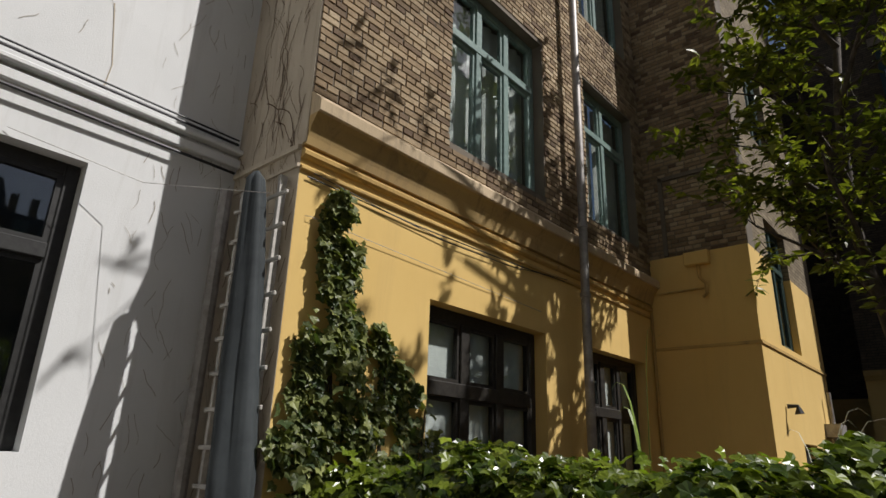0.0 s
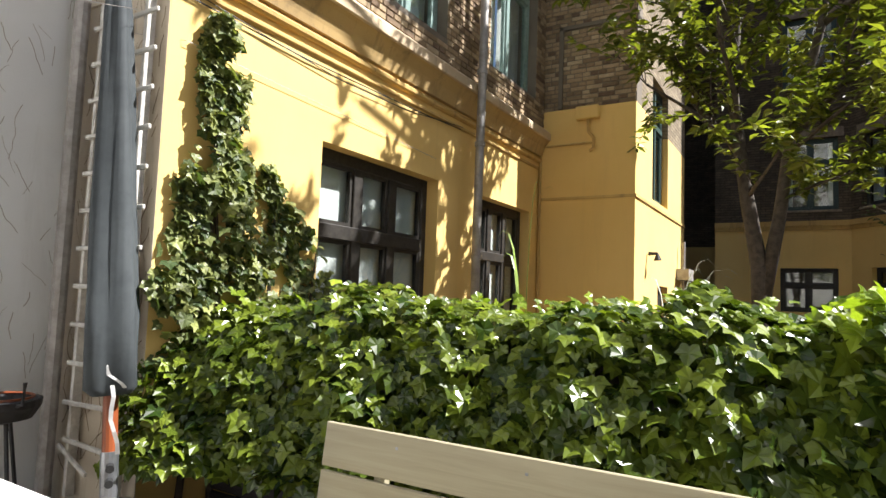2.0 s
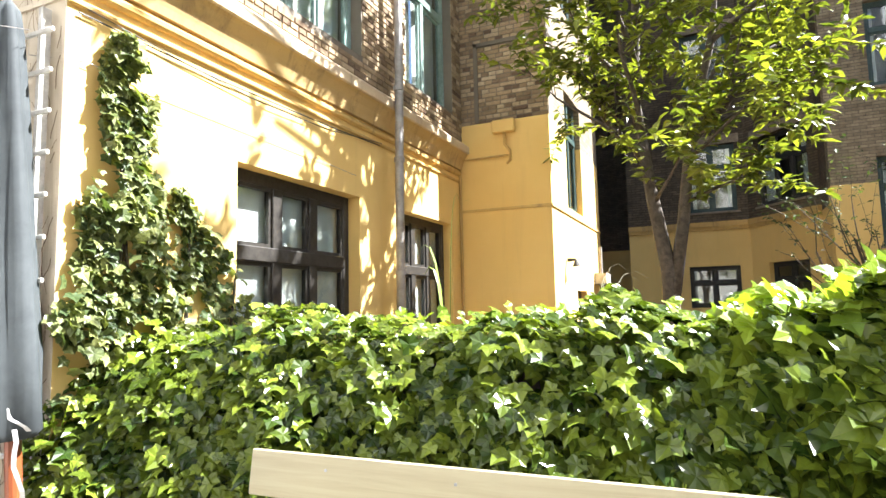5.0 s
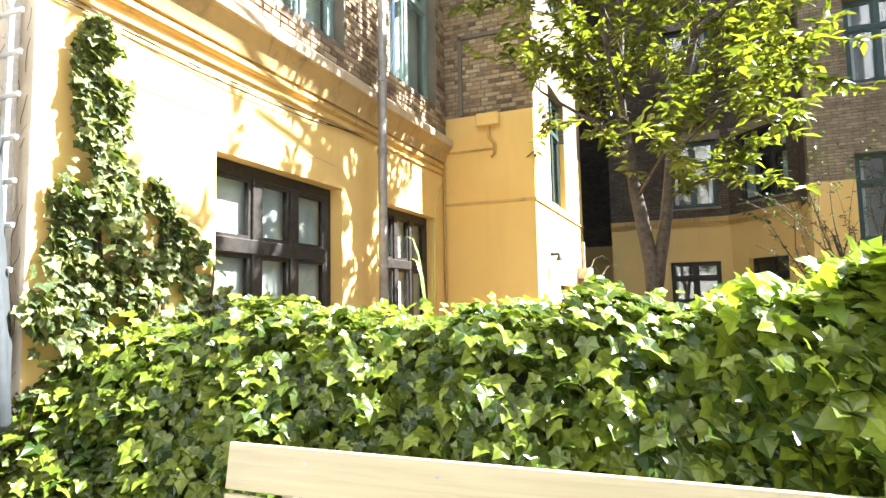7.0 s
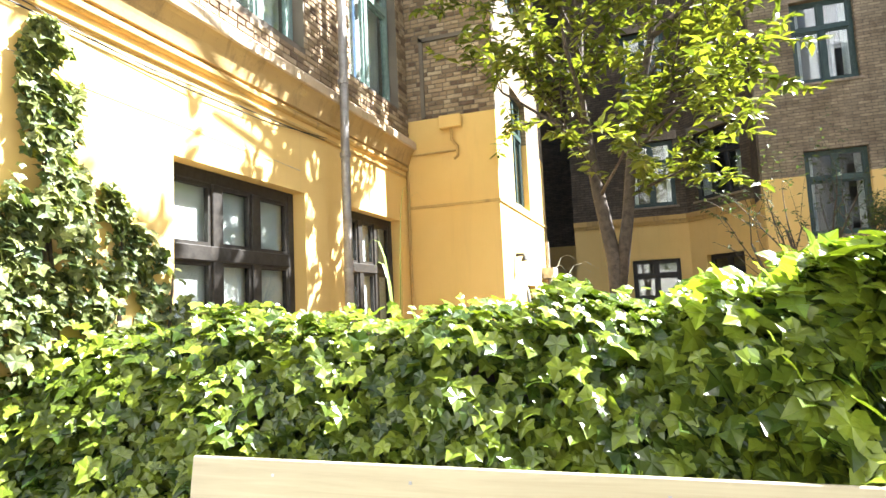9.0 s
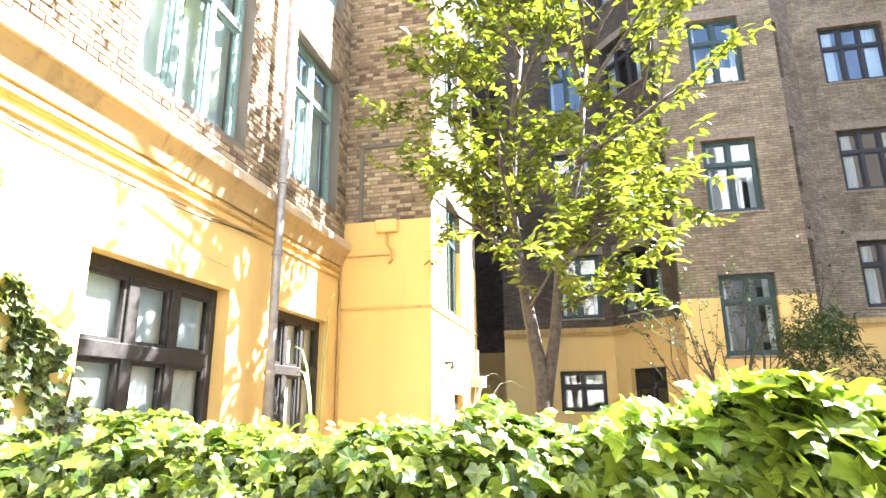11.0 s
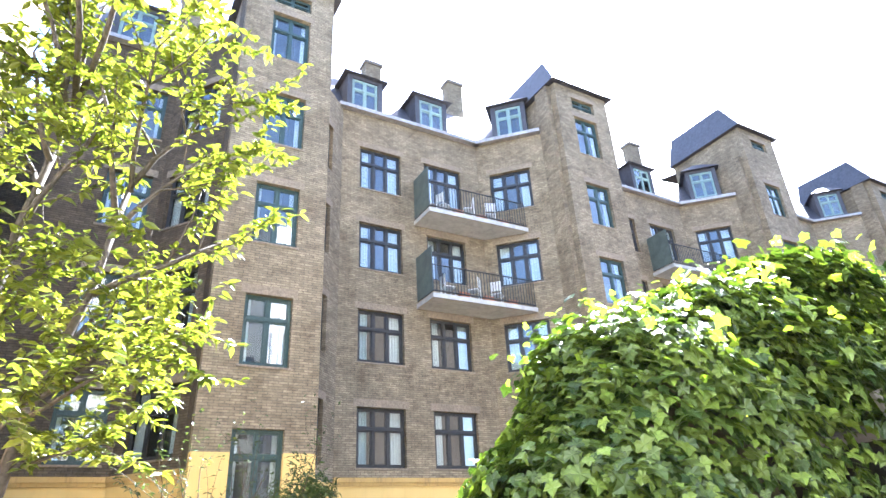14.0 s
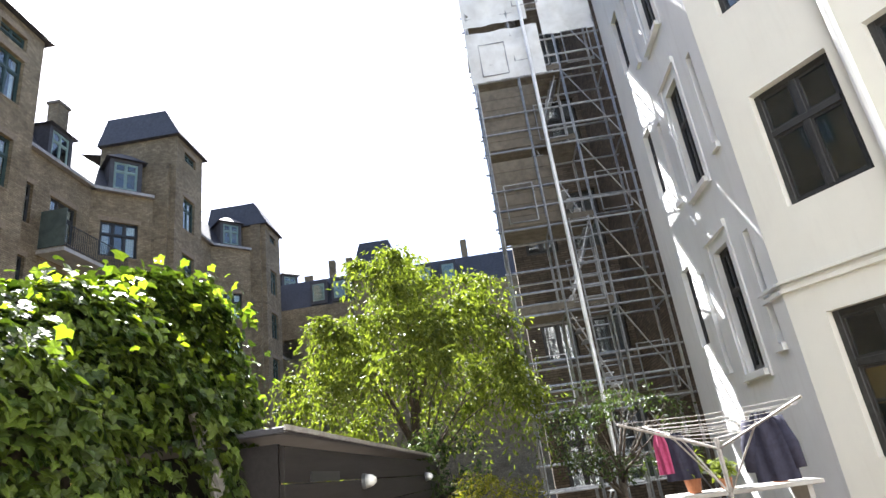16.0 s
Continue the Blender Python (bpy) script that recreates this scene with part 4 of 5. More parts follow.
for p, d, ln, r in (((-1.45, 8.25, 3.3), (-0.9, -0.3, 0.95), 1.2, 0.05), ((-1.5, 8.2, 4.2), (-0.8, 0.3, 0.9), 1.25, 0.045), ((-1.45, 8.15, 4.9), (-0.8, -0.6, 1.0), 1.35, 0.045),
                    ((-1.2, 8.1, 6.9), (-0.3, -0.2, 1), 1.8, 0.04), ((-1.3, 8.1, 6.2), (-0.8, -0.3, 0.9), 1.3, 0.04), ((-1.42, 8.15, 5.2), (0.4, -0.8, 0.8), 1.7, 0.04),
                    ((-0.9, 8.25, 3.4), (0.9, -0.3, 0.6), 1.45, 0.04), ((-0.75, 8.2, 4.0), (0.9, 0.4, 0.7), 1.6, 0.04), ((-0.6, 8.15, 4.6), (0.9, -0.2, 0.7), 1.75, 0.045),
                    ((-0.5, 8.1, 5.4), (0.7, -0.3, 0.9), 1.5, 0.04), ((-0.4, 8.1, 6.1), (0.5, -0.2, 1), 1.9, 0.04), ((-0.4, 8.1, 6.0), (-0.2, -0.8, 0.9), 1.8, 0.04),
                    ((-1.45, 8.2, 3.6), (0.2, -0.9, 0.6), 1.4, 0.04), ((-0.8, 8.2, 3.8), (0.3, 0.9, 0.8), 1.5, 0.04), ((-1.2, 8.1, 6.6), (0.2, 0.7, 1), 1.7, 0.04), ((-1.3, 8.1, 5.8), (-0.5, 0.8, 0.7), 1.6, 0.04),
                    ((-1.42, 8.2, 3.4), (-0.5, -0.5, 0.25), 1.3, 0.03), ((-1.32, 8.28, 2.75), (0.25, -0.95, 0.0), 1.2, 0.025), ((-1.0, 8.3, 2.7), (0.7, -0.6, -0.02), 0.8, 0.025), ((-0.85, 8.2, 3.5), (0.9, -0.4, 0.15), 1.0, 0.03), ((-0.95, 8.2, 3.2), (0.6, -0.9, 0.2), 1.3, 0.03), ((-1.2, 8.1, 6.8), (-0.4, -1.0, 0.9), 1.6, 0.045), ((-0.5, 8.1, 5.6), (-0.3, -1.0, 0.9), 1.6, 0.045), ((-1.45, 8.2, 4.4), (-0.4, -1.0, 0.8), 1.4, 0.045)):
    grow(bm, twigs, p, d, ln, r, 2, rg)
# high boughs that reach out over the court and dapple the yellow wall
for pts in (((-1.2, 8.1, 7.0), (-1.25, 7.0, 7.5), (-1.35, 6.0, 7.7), (-1.5, 4.9, 7.75), (-1.65, 3.9, 7.6)),
            ((-1.2, 8.1, 7.0), (-1.0, 7.3, 7.6), (-0.9, 6.6, 7.9))):
    tube(bm, pts, [0.045, 0.038, 0.03, 0.02, 0.012][:len(pts)], 6)
    for i in range(1, len(pts)):
        for k in range(4 if i > 2 else 2):
            a = rg.uniform(0, 6.28)
            q = Vector(pts[i - 1]).lerp(Vector(pts[i]), rg.uniform(0.2, 1.0))
            d = Vector((math.cos(a), math.sin(a) - 0.3, rg.uniform(-0.3, 0.5))).normalized()
            tube(bm, [q, q + d * 0.3, q + d * 0.55], [0.012, 0.009, 0.005], 5)
            twigs.append((q + d * 0.55, d, 0))
part("trunk", bt, M_BARK, tree, "grey-brown forked trunk", smooth=True)
o = part("branch", bm, M_BARK, tree, smooth=True)
o["kind"] = "stuff"
twigs = [t for t in twigs if rg.uniform() < 0.82]
o = part("crown", rosettes("crown", twigs, 6, 0.155, BLADE, M_TREELEAF, rg, droop=0.7), None, tree)
o["kind"] = "stuff"


# small trees and shrubs
def round_tree(name, label, at, trunk_h, rad, count, size, mat, shape, seed, r0=0.08, cat="tree"):
    rg = np.random.default_rng(seed)
    t = thing(name, label, cat, at=at)
    bm = bmesh.new()
    tw = []
    part("trunk", one_tube([(0, 0, -0.05), (0.03, 0.02, trunk_h * 0.5), (0, 0, trunk_h)], [r0, r0 * 0.8, r0 * 0.65], 8), M_BARK, t, smooth=True)
    for i in range(9):
        a = i * 2.4
        grow(bm, tw, (0, 0, trunk_h * (0.75 + 0.25 * (i % 3) / 2)), (math.cos(a), math.sin(a), 0.7 + 0.9 * (i % 2)), rad[0] * 0.75, r0 * 0.4, 1, rg, 0.6)
    o = part("branch", bm, M_BARK, t, smooth=True)
    o["kind"] = "stuff"
    n = count
    d = unit(rg.normal(0, 1, (n, 3)))
    lump = 1 + 0.22 * np.sin(d[:, 0] * 5 + seed) * np.sin(d[:, 1] * 6) + 0.15 * np.sin(d[:, 2] * 9 + d[:, 0] * 7)
    rr = rg.uniform(0.55, 1.0, n) ** 0.6
    c = d * rr[:, None] * lump[:, None] * rows([rad]) + rows([(0, 0, trunk_h + rad[2] * 0.75)])
    gap = np.sin(c[:, 0] * 4.1 + seed) + np.sin(c[:, 1] * 3.7) + np.sin(c[:, 2] * 4.5 + 1)
    c = c[gap > -0.9]
    n = len(c)
    nn = rows([(0.2, 0.1, 0.7)]) + rg.normal(0, 0.6, (n, 3))
    tt = rows([(0, 0, -0.3)]) + rg.normal(0, 0.5, (n, 3))
    o = part("crown", leaf_mesh("crown", c, nn, tt, size * rg.uniform(0.6, 1.4, n), shape, mat), None, t)
    o["kind"] = "stuff"
    return t


# willow past the shed
def weeping_tree(name, label, at, height, rad, tufts, mat, seed):
    """A broad crown of drooping tufts: each one a fan of thin twigs hung with narrow leaves."""
    rg = np.random.default_rng(seed)
    t = thing(name, label, "tree", at=at)
    part("trunk", one_tube([(0, 0, -0.05), (0.05, 0.04, 1.2), (-0.04, 0.02, 2.4), (0.05, 0, height * 0.7)], [0.18, 0.14, 0.11, 0.06], 9), M_BARK, t, smooth=True)
    bm = bmesh.new()
    cs, ts = [], []
    for i in range(tufts):
        a = i * 2.39996
        f = math.sqrt((i + 0.5) / tufts)
        top = height * (1 - 0.42 * f ** 2.2) + rg.normal(0, 0.32)
        low = 1.0 + rg.uniform(0, 0.9)
        head = Vector((rad[0] * f * math.cos(a), rad[1] * f * math.sin(a), top)) + Vector(rg.normal(0, 0.26, 3))
        if i % 5 == 0:
            tube(bm, [(0, 0, height * (0.3 + 0.35 * (1 - f))), (head.x * 0.5, head.y * 0.5, head.z * 0.85), head], [0.035, 0.014, 0.005], 5)
        wide = rg.uniform(0.26, 0.46)
        for k in range(34):
            d = Vector((*rg.normal(0, 0.55, 2), rg.normal(0.1, 0.35)))
            fall = min(rg.uniform(0.4, 1.5) * (0.5 + 0.8 * f), head.z - low)
            for j in range(13):
                u = j / 12 * rg.uniform(0.9, 1.1)
                q = head + Vector((d.x * wide * 1.7 * u ** 0.6, d.y * wide * 1.7 * u ** 0.6, 0.35 * d.z * u - fall * u * u * 0.8))
                cs.append(q + Vector(rg.normal(0, 0.03, 3)))
                ts.append((d.x * 0.5 + rg.normal(0, 0.4), d.y * 0.5 + rg.normal(0, 0.4), -0.4 - u))
    o = part("branch", bm, M_BARK, t, smooth=True)
    o["kind"] = "stuff"
    n = len(cs)
    o = part("crown", leaf_mesh("crown", rows([tuple(c) for c in cs]), rows([(0.1, 0, 0.6)]) + rg.normal(0, 0.6, (n, 3)), rows(ts), 0.11 * rg.uniform(0.6, 1.3, n), BLADE, mat), None, t)
    o["kind"] = "stuff"


weeping_tree("willow", "broad light green willow with drooping twigs", (12.0, 2.2, 0), 6.0, (2.5, 2.45), 85, M_WILLOW, 3)
round_tree("shrub", "yellow-leaved shrub at the end of the shed", (9.4, 0.75, 0), 0.7, (0.8, 0.75, 0.75), 4200, 0.06, M_YSHRUB, BLADE, 5, cat="shrub")
round_tree("shrub", "dark glossy shrub above the shed roof", (10.2, 1.6, 0), 1.5, (0.9, 0.7, 0.7), 2600, 0.10, M_SHRUB, BLADE, 6, cat="shrub")
round_tree("small_tree", "small round fruit tree by the scaffolding", (9.6, -1.1, 0), 1.75, (1.15, 1.15, 0.65), 3600, 0.07, M_SHRUB, BLADE, 8)
round_tree("conifer_shrub", "dense dark green conical evergreen shrub", (3.62, 13.0, 0), 0.5, (1.0, 0.9, 1.6), 11000, 0.15, M_SHRUB, SLIM, 9, cat="shrub")
round_tree("shrub", "low flowering shrub in the far garden", (5.6, 11.5, 0), 0.5, (1.1, 0.9, 0.7), 2600, 0.09, M_YSHRUB, BLADE, 10, cat="shrub")
round_tree("shrub", "low green shrub behind the hedge", (3.1, 9.5, 0), 0.5, (1.4, 0.9, 0.65), 2800, 0.09, M_WILLOW, BLADE, 12, cat="shrub")
rg = np.random.default_rng(21)
bush = thing("bare_shrub", "thin dark shrub with sparse small leaves", "shrub", at=(0, 0, 0))
bm = bmesh.new()
tw = []
for d in ((-0.5, 0, 1), (0.05, 0.1, 1), (0.5, -0.1, 1), (-0.25, -0.2, 1), (0.3, 0.2, 1)):
    grow(bm, tw, (1.95, 13.0, 0), d, 2.6, 0.05, 2, rg, 0.5)
part("stem", bm, M_BARK, bush)["kind"] = "stuff"
o = part("leaves", rosettes("leaves", tw, 3, 0.10, BLADE, M_SHRUB, rg), None, bush)
o["kind"] = "stuff"


# ---- near things ----
def bench():
    b = thing("bench", "pale painted wooden bench with two wide back boards", "bench", at=(-2.77, 2.77, 0))
    tilt = pose(0, 0, 0.42, -8)
    L = 2.75
    for z in (0.01, 0.235):
        part("back_board", one_box(0, L, 0, 0.028, z, z + 0.205, bevel=0.005), M_BENCH, b, m=tilt)
    for y in (-0.13, -0.26, -0.39):
        part("seat_board", one_box(0, L, y, y + 0.115, 0.40, 0.43, bevel=0.005), M_BENCH, b)
    for x in (0.3, L - 0.4):
        part("leg", one_box(x, x + 0.06, -0.39, -0.33, 0, 0.40), M_BENCH, b)
        part("leg", one_box(x, x + 0.06, 0.0, 0.06, 0, 0.40), M_BENCH, b)
        part("back_post", one_box(x, x + 0.06, 0.03, 0.07, -0.03, 0.42), M_BENCH, b, m=tilt)
        part("rail", one_box(x, x + 0.06, -0.33, 0.0, 0.33, 0.395), M_BENCH, b)
    for x in (0.42, 1.05, 2.0):
        part("screw", one_box(x, x + 0.012, -0.003, 0.0, 0.37, 0.382), M_STEEL, b, m=tilt)


bench()
M_COVER = painted("parasol_cover", (0.062, 0.071, 0.074), (0.042, 0.049, 0.052), 0.75, scale=5, bump_s=0.3, spec=0.2)
M_ORANGE = wood("orange_pole", (0.24, 0.065, 0.022), (0.16, 0.04, 0.012), 0.4, "Z")
M_TAPE = painted("white_strap", (0.75, 0.75, 0.72), (0.6, 0.6, 0.58), 0.5)
M_LADDER = painted("ladder_paint", (0.62, 0.60, 0.55), (0.42, 0.40, 0.36), 0.55, 0.0)
M_IRON = painted("black_iron", (0.03, 0.03, 0.03), (0.015, 0.015, 0.015), 0.5, 0.2)
M_PINK = painted("pink_cloth", (0.42, 0.07, 0.17), (0.3, 0.04, 0.1), 0.9)
M_NAVY = painted("navy_cloth", (0.035, 0.035, 0.06), (0.02, 0.02, 0.035), 0.9)
M_POT = painted("terracotta", (0.42, 0.17, 0.08), (0.3, 0.11, 0.05), 0.85)

par = thing("parasol", "closed garden parasol in a grey cover on a round foot", "parasol", at=(-4.09, 2.56, 0))
lean = Matrix.Translation((0, 0, 0.3)) @ pose(0, 0, 0, 0, -5.5) @ Matrix.Translation((0, 0, -0.3))
bm = bmesh.new()
prof = [(0.86, 0.10), (0.90, 0.14), (1.3, 0.14), (1.9, 0.118), (2.6, 0.092), (3.15, 0.072), (3.3, 0.058), (3.36, 0.02)]
rings = []
for i, (z, r) in enumerate(prof):
    ring = []
    for k in range(28):
        a = k * 2 * math.pi / 28
        fold = 1 + 0.16 * math.sin(4 * a + z * 0.8) + 0.05 * math.sin(9 * a + z * 6) + 0.03 * math.sin(z * 21 + a * 3)
        ring.append(bm.verts.new((r * fold * math.cos(a), r * fold * math.sin(a), z)))
    rings.append(ring)
for r, s in zip(rings, rings[1:]):
    for k in range(28):
        bm.faces.new((r[k], r[(k + 1) % 28], s[(k + 1) % 28], s[k]))
bm.faces.new(rings[-1])
part("cover", bm, M_COVER, par, "grey fabric cover with folds", smooth=True, m=lean)
part("pole", one_tube([(0, 0, 0.5), (0, 0, 1.0)], 0.04, 14), M_ORANGE, par, "orange-brown wooden pole", m=lean)
part("socket", one_tube([(0, 0, 0.25), (0, 0, 0.55)], 0.047, 14), M_STEEL, par, "steel socket", m=lean)
for z in (0.40, 0.48):
    part("knob", one_tube([(0.04, -0.03, z), (0.09, -0.06, z)], 0.022, 10), M_IRON, par)
bm = bmesh.new()
fr = [[bm.verts.new((r * math.cos(k * math.pi / 16), r * math.sin(k * math.pi / 16), z)) for k in range(32)] for r, z in ((0.30, 0.0), (0.30, 0.10), (0.27, 0.17), (0.19, 0.24), (0.08, 0.28))]
for r, s in zip(fr, fr[1:]):
    for k in range(32):
        bm.faces.new((r[k], r[(k + 1) % 32], s[(k + 1) % 32], s[k]))
bm.faces.new(fr[-1])
part("foot", bm, M_CONCRETE, par, "pale grey domed foot", smooth=True)
for a, b2 in (((0.06, -0.10, 1.05), (0.16, -0.02, 0.90)), ((0.13, -0.08, 0.92), (0.15, -0.05, 0.55))):
    A, B = Vector(a), Vector(b2)
    bm = bmesh.new()
    prev = None
    for i in range(7):
        q = A.lerp(B, i / 6) + Vector((0.012 * math.sin(i * 1.7), 0.01 * math.cos(i), 0))
        cur = (bm.verts.new(q + Vector((-0.009, -0.007, 0))), bm.verts.new(q + Vector((0.009, 0.007, 0))))
        if prev:
            bm.faces.new((prev[0], prev[1], cur[1], cur[0]))
        prev = cur
    part("strap", bm, M_TAPE, par, "white tie strap", m=lean)

lad = thing("ladder", "weathered pale ladder hung on the stucco wall", "ladder", at=(-4.57, Y0 - 0.055, 0))
for x0 in (-0.27, 0.235):
    part("stile", one_box(x0, x0 + 0.035, -0.03, 0.03, 0.12, 3.36, bevel=0.004), M_LADDER, lad)
for i in range(12):
    part("rung", one_box(-0.30, 0.40, -0.052, -0.031, 0.455 + i * 0.247, 0.485 + i * 0.247, bevel=0.005), M_LADDER, lad, m=pose(0, 0, 0, 0, (2.0, -1.2, 0.6, 0.0)[i % 4] if i < 2 else 0))
part("rung", one_box(-0.36, 0.0, -0.052, -0.031, -0.015, 0.015, bevel=0.005), M_LADDER, lad, "broken rung that hangs askew", m=pose(0, 0, 0.30, 0, 22))

gr = thing("kettle_grill", "small black iron barbecue grill on legs", "grill", at=(-4.74, 2.26, 0))
bm = bmesh.new()
rr = [[bm.verts.new((r * math.cos(k * math.pi / 12), r * math.sin(k * math.pi / 12), z)) for k in range(24)] for r, z in ((0.05, 0.66), (0.17, 0.69), (0.21, 0.76), (0.215, 0.80), (0.195, 0.80), (0.17, 0.74))]
for r, s in zip(rr, rr[1:]):
    for k in range(24):
        bm.faces.new((r[k], r[(k + 1) % 24], s[(k + 1) % 24], s[k]))
part("bowl", bm, M_IRON, gr)
for k in range(3):
    a = k * 2.1
    part("leg", one_tube([(0.1 * math.cos(a), 0.1 * math.sin(a), 0.68), (0.25 * math.cos(a), 0.25 * math.sin(a), 0)], 0.012, 6), M_IRON, gr)
part("grate", one_tube([(0.17 * math.cos(k * math.pi / 10), 0.17 * math.sin(k * math.pi / 10), 0.81) for k in range(21)], 0.008, 6), M_ORANGE, gr)
part("handle", one_tube([(0.2, 0, 0.78), (0.27, 0, 0.80), (0.28, 0, 0.92)], 0.011, 6), M_IRON, gr)

tb = thing("garden_table", "white painted plank garden table", "table", at=(-3.0, 1.38, 0))
for i in range(4):
    part("plank", one_box(-0.8, 0.55, -0.4 + i * 0.2, -0.21 + i * 0.2, 0.66, 0.69, bevel=0.004), M_TAPE, tb)
for x in (-0.65, 0.5):
    for y in (-0.3, 0.3):
        part("leg", one_box(x, x + 0.06, y, y + 0.06, 0, 0.66), M_TAPE, tb)

# ---- fittings on the yellow house ----
part("downpipe", one_tube([(XW + 0.235, 6.6, 13.4), (XW + 0.235, 6.6, 4.1), (XW + 0.23, 6.59, 2.9), (XW + 0.23, 6.58, 0.1)], 0.05, 12), M_ZINC, house, "grey zinc downpipe", smooth=True)
for z in (4.05, 3.2, 1.9):
    part("pipe_clip", one_tube([(XW + 0.232, 6.59, z), (XW + 0.232, 6.59, z + 0.05)], 0.062, 12), M_ZINC, house)
part("side_pipe", one_tube([(XI + 0.12, Y0 - 0.12, 0), (XI + 0.12, Y0 - 0.12, 3.4)], 0.05, 10), M_ZINC, house, "dark zinc pipe in the corner")
part("cable", one_tube([(XW + 0.02, 2.85, 3.36), (XW + 0.02, 4.0, 3.33), (XW + 0.02, 5.6, 3.36), (XW + 0.02, 6.5, 3.4)], 0.006, 5), M_IRON, house)
part("cable", one_tube([(XW + 0.03, 2.9, 3.40), (XW + 0.03, 3.6, 3.34), (XW + 0.03, 4.4, 3.29), (XW + 0.03, 5.4, 3.31), (XW + 0.05, 6.5, 3.42)], 0.004, 5), M_IRON, house)
part("cable", one_tube([(XW + 0.02, 4.05, 4.3), (XW + 0.015, 4.02, 9.0)], 0.012, 5), M_BROWNFRAME, house)
cord = thing("cord", "thin white cord strung from the parasol to the wall", "cord", at=(0, 0, 0))
part("line", one_tube([(XI + 0.02, 1.2, 3.35), (-4.9, 2.0, 3.2), (-4.17, 2.56, 3.12), (-4.42, Y0 - 0.08, 3.08), (XW + 0.03, 2.9, 3.06), (XW + 0.012, 6.0, 2.95)], 0.0025, 5), M_ZINC, cord)
part("junction_box", one_box(-3.62, -3.28, Y1 - 0.11, Y1 - 0.002, 4.08, 4.27, bevel=0.012), M_YELLOW, house, "yellow painted box")
part("conduit", one_tube([(-3.45, Y1 - 0.04, 4.08), (-3.44, Y1 - 0.05, 3.9), (-3.36, Y1 - 0.06, 3.8), (-3.36, Y1 - 0.05, 3.66), (-3.42, Y1 - 0.03, 3.62)], 0.022, 8), M_YELLOW_TRIM, house)
part("conduit", one_tube([(XW + 0.02, Y1 - 0.03, 3.74), (-3.40, Y1 - 0.03, 3.74)], 0.016, 8), M_YELLOW_TRIM, house)
part("conduit", one_tube([(XW + 0.03, Y1 - 0.03, 0.1), (XW + 0.03, Y1 - 0.03, 3.6)], 0.02, 8), M_YELLOW_TRIM, house)
# blind panel outline in the brickwork of the wing
part("groove", one_box(-3.92, -3.86, Y1 - 0.012, Y1 + 0.02, 4.3, 5.55), M_MORTAR, house)
part("groove", one_box(-3.92, -2.95, Y1 - 0.012, Y1 + 0.02, 5.49, 5.55), M_MORTAR, house)
part("wall_lamp", one_tube([(XR + 0.02, 9.72, 2.2), (XR + 0.14, 9.72, 2.2), (XR + 0.15, 9.72, 2.1)], [0.03, 0.025, 0.06], 10), M_IRON, house, "small black wall lamp")
part("vent_pipe", one_tube([(XR + 0.1, 12.2, 0.5), (XR + 0.1, 12.2, 2.6)], 0.03, 8), M_ZINC, house)
part("meter_box", one_box(XR + 0.002, XR + 0.22, 12.0, 12.5, 1.9, 2.1), M_ZINC, house)
part("low_vent", one_box(XR - 0.2, XR - 0.1, 10.45, 11.25, 0.7, 1.75), M_DARKFRAME, house)

# cables along the bands of the white house
for z, r in ((3.86, 0.012), (3.60, 0.012), (3.9, 0.008)):
    part("cable", one_tube([(XI + 0.07, -4, z), (XI + 0.07, 0.5, z + 0.01), (XI + 0.06, Y0 - 0.05, z)], r, 5), M_IRON, white)
part("crack", one_tube([(XI + 0.001, 1.62, 4.6), (XI + 0.001, 1.70, 4.1), (XI + 0.001, 1.68, 3.9)], 0.005, 4), M_STUCCO, white)

# dried ivy roots left on the corner walls
def root_traces(parent, name, count, u0, u1, z0, z1, place, seed, mat, steps=26, wmax=0.0042):
    rg2 = random.Random(seed)
    vs, fs = [], []
    for _ in range(count):
        u, z = rg2.uniform(u0, u1), rg2.uniform(z0, z1)
        a = rg2.uniform(0.9, 2.2)
        w = rg2.uniform(0.001, wmax)
        prev = None
        for i in range(rg2.randrange(4, steps)):
            a += rg2.uniform(-0.35, 0.35) + (1.57 - a) * 0.1
            u, z = u + math.cos(a) * 0.035, z + math.sin(a) * 0.035
            if not (u0 < u < u1 and z0 < z < z1):
                break
            n0 = len(vs)
            for k in (-1, 1):
                vs.append(place(u - math.sin(a) * w * k, z + math.cos(a) * w * k))
            if prev is not None:
                fs.append((prev, prev + 1, n0 + 1, n0))
            prev = n0
    me = bpy.data.meshes.new(name)
    me.from_pydata(vs, [], fs)
    me.materials.append(mat)
    o = part(name, me, None, parent)
    o["kind"] = "stuff"


M_FAINT = painted("faint_root", (0.42, 0.38, 0.32), (0.3, 0.27, 0.22), 0.9)
M_ROOT = painted("dry_root", (0.17, 0.11, 0.065), (0.09, 0.06, 0.04), 0.9)
root_traces(house, "dried_ivy_root", 260, -5.08, XW - 0.03, 0.15, 8.0, lambda u, z: (u, Y0 - 0.009, z), 5, M_ROOT)
root_traces(white, "dried_ivy_root", 150, 2.0, Y0 - 0.03, 0.5, 7.0, lambda u, z: (XI + 0.005, u, z), 6, M_FAINT, 9, 0.0028)
root_traces(white, "dried_ivy_root", 110, -0.5, 2.2, 3.95, 7.0, lambda u, z: (XI + 0.005, u, z), 7, M_FAINT, 8, 0.0025)

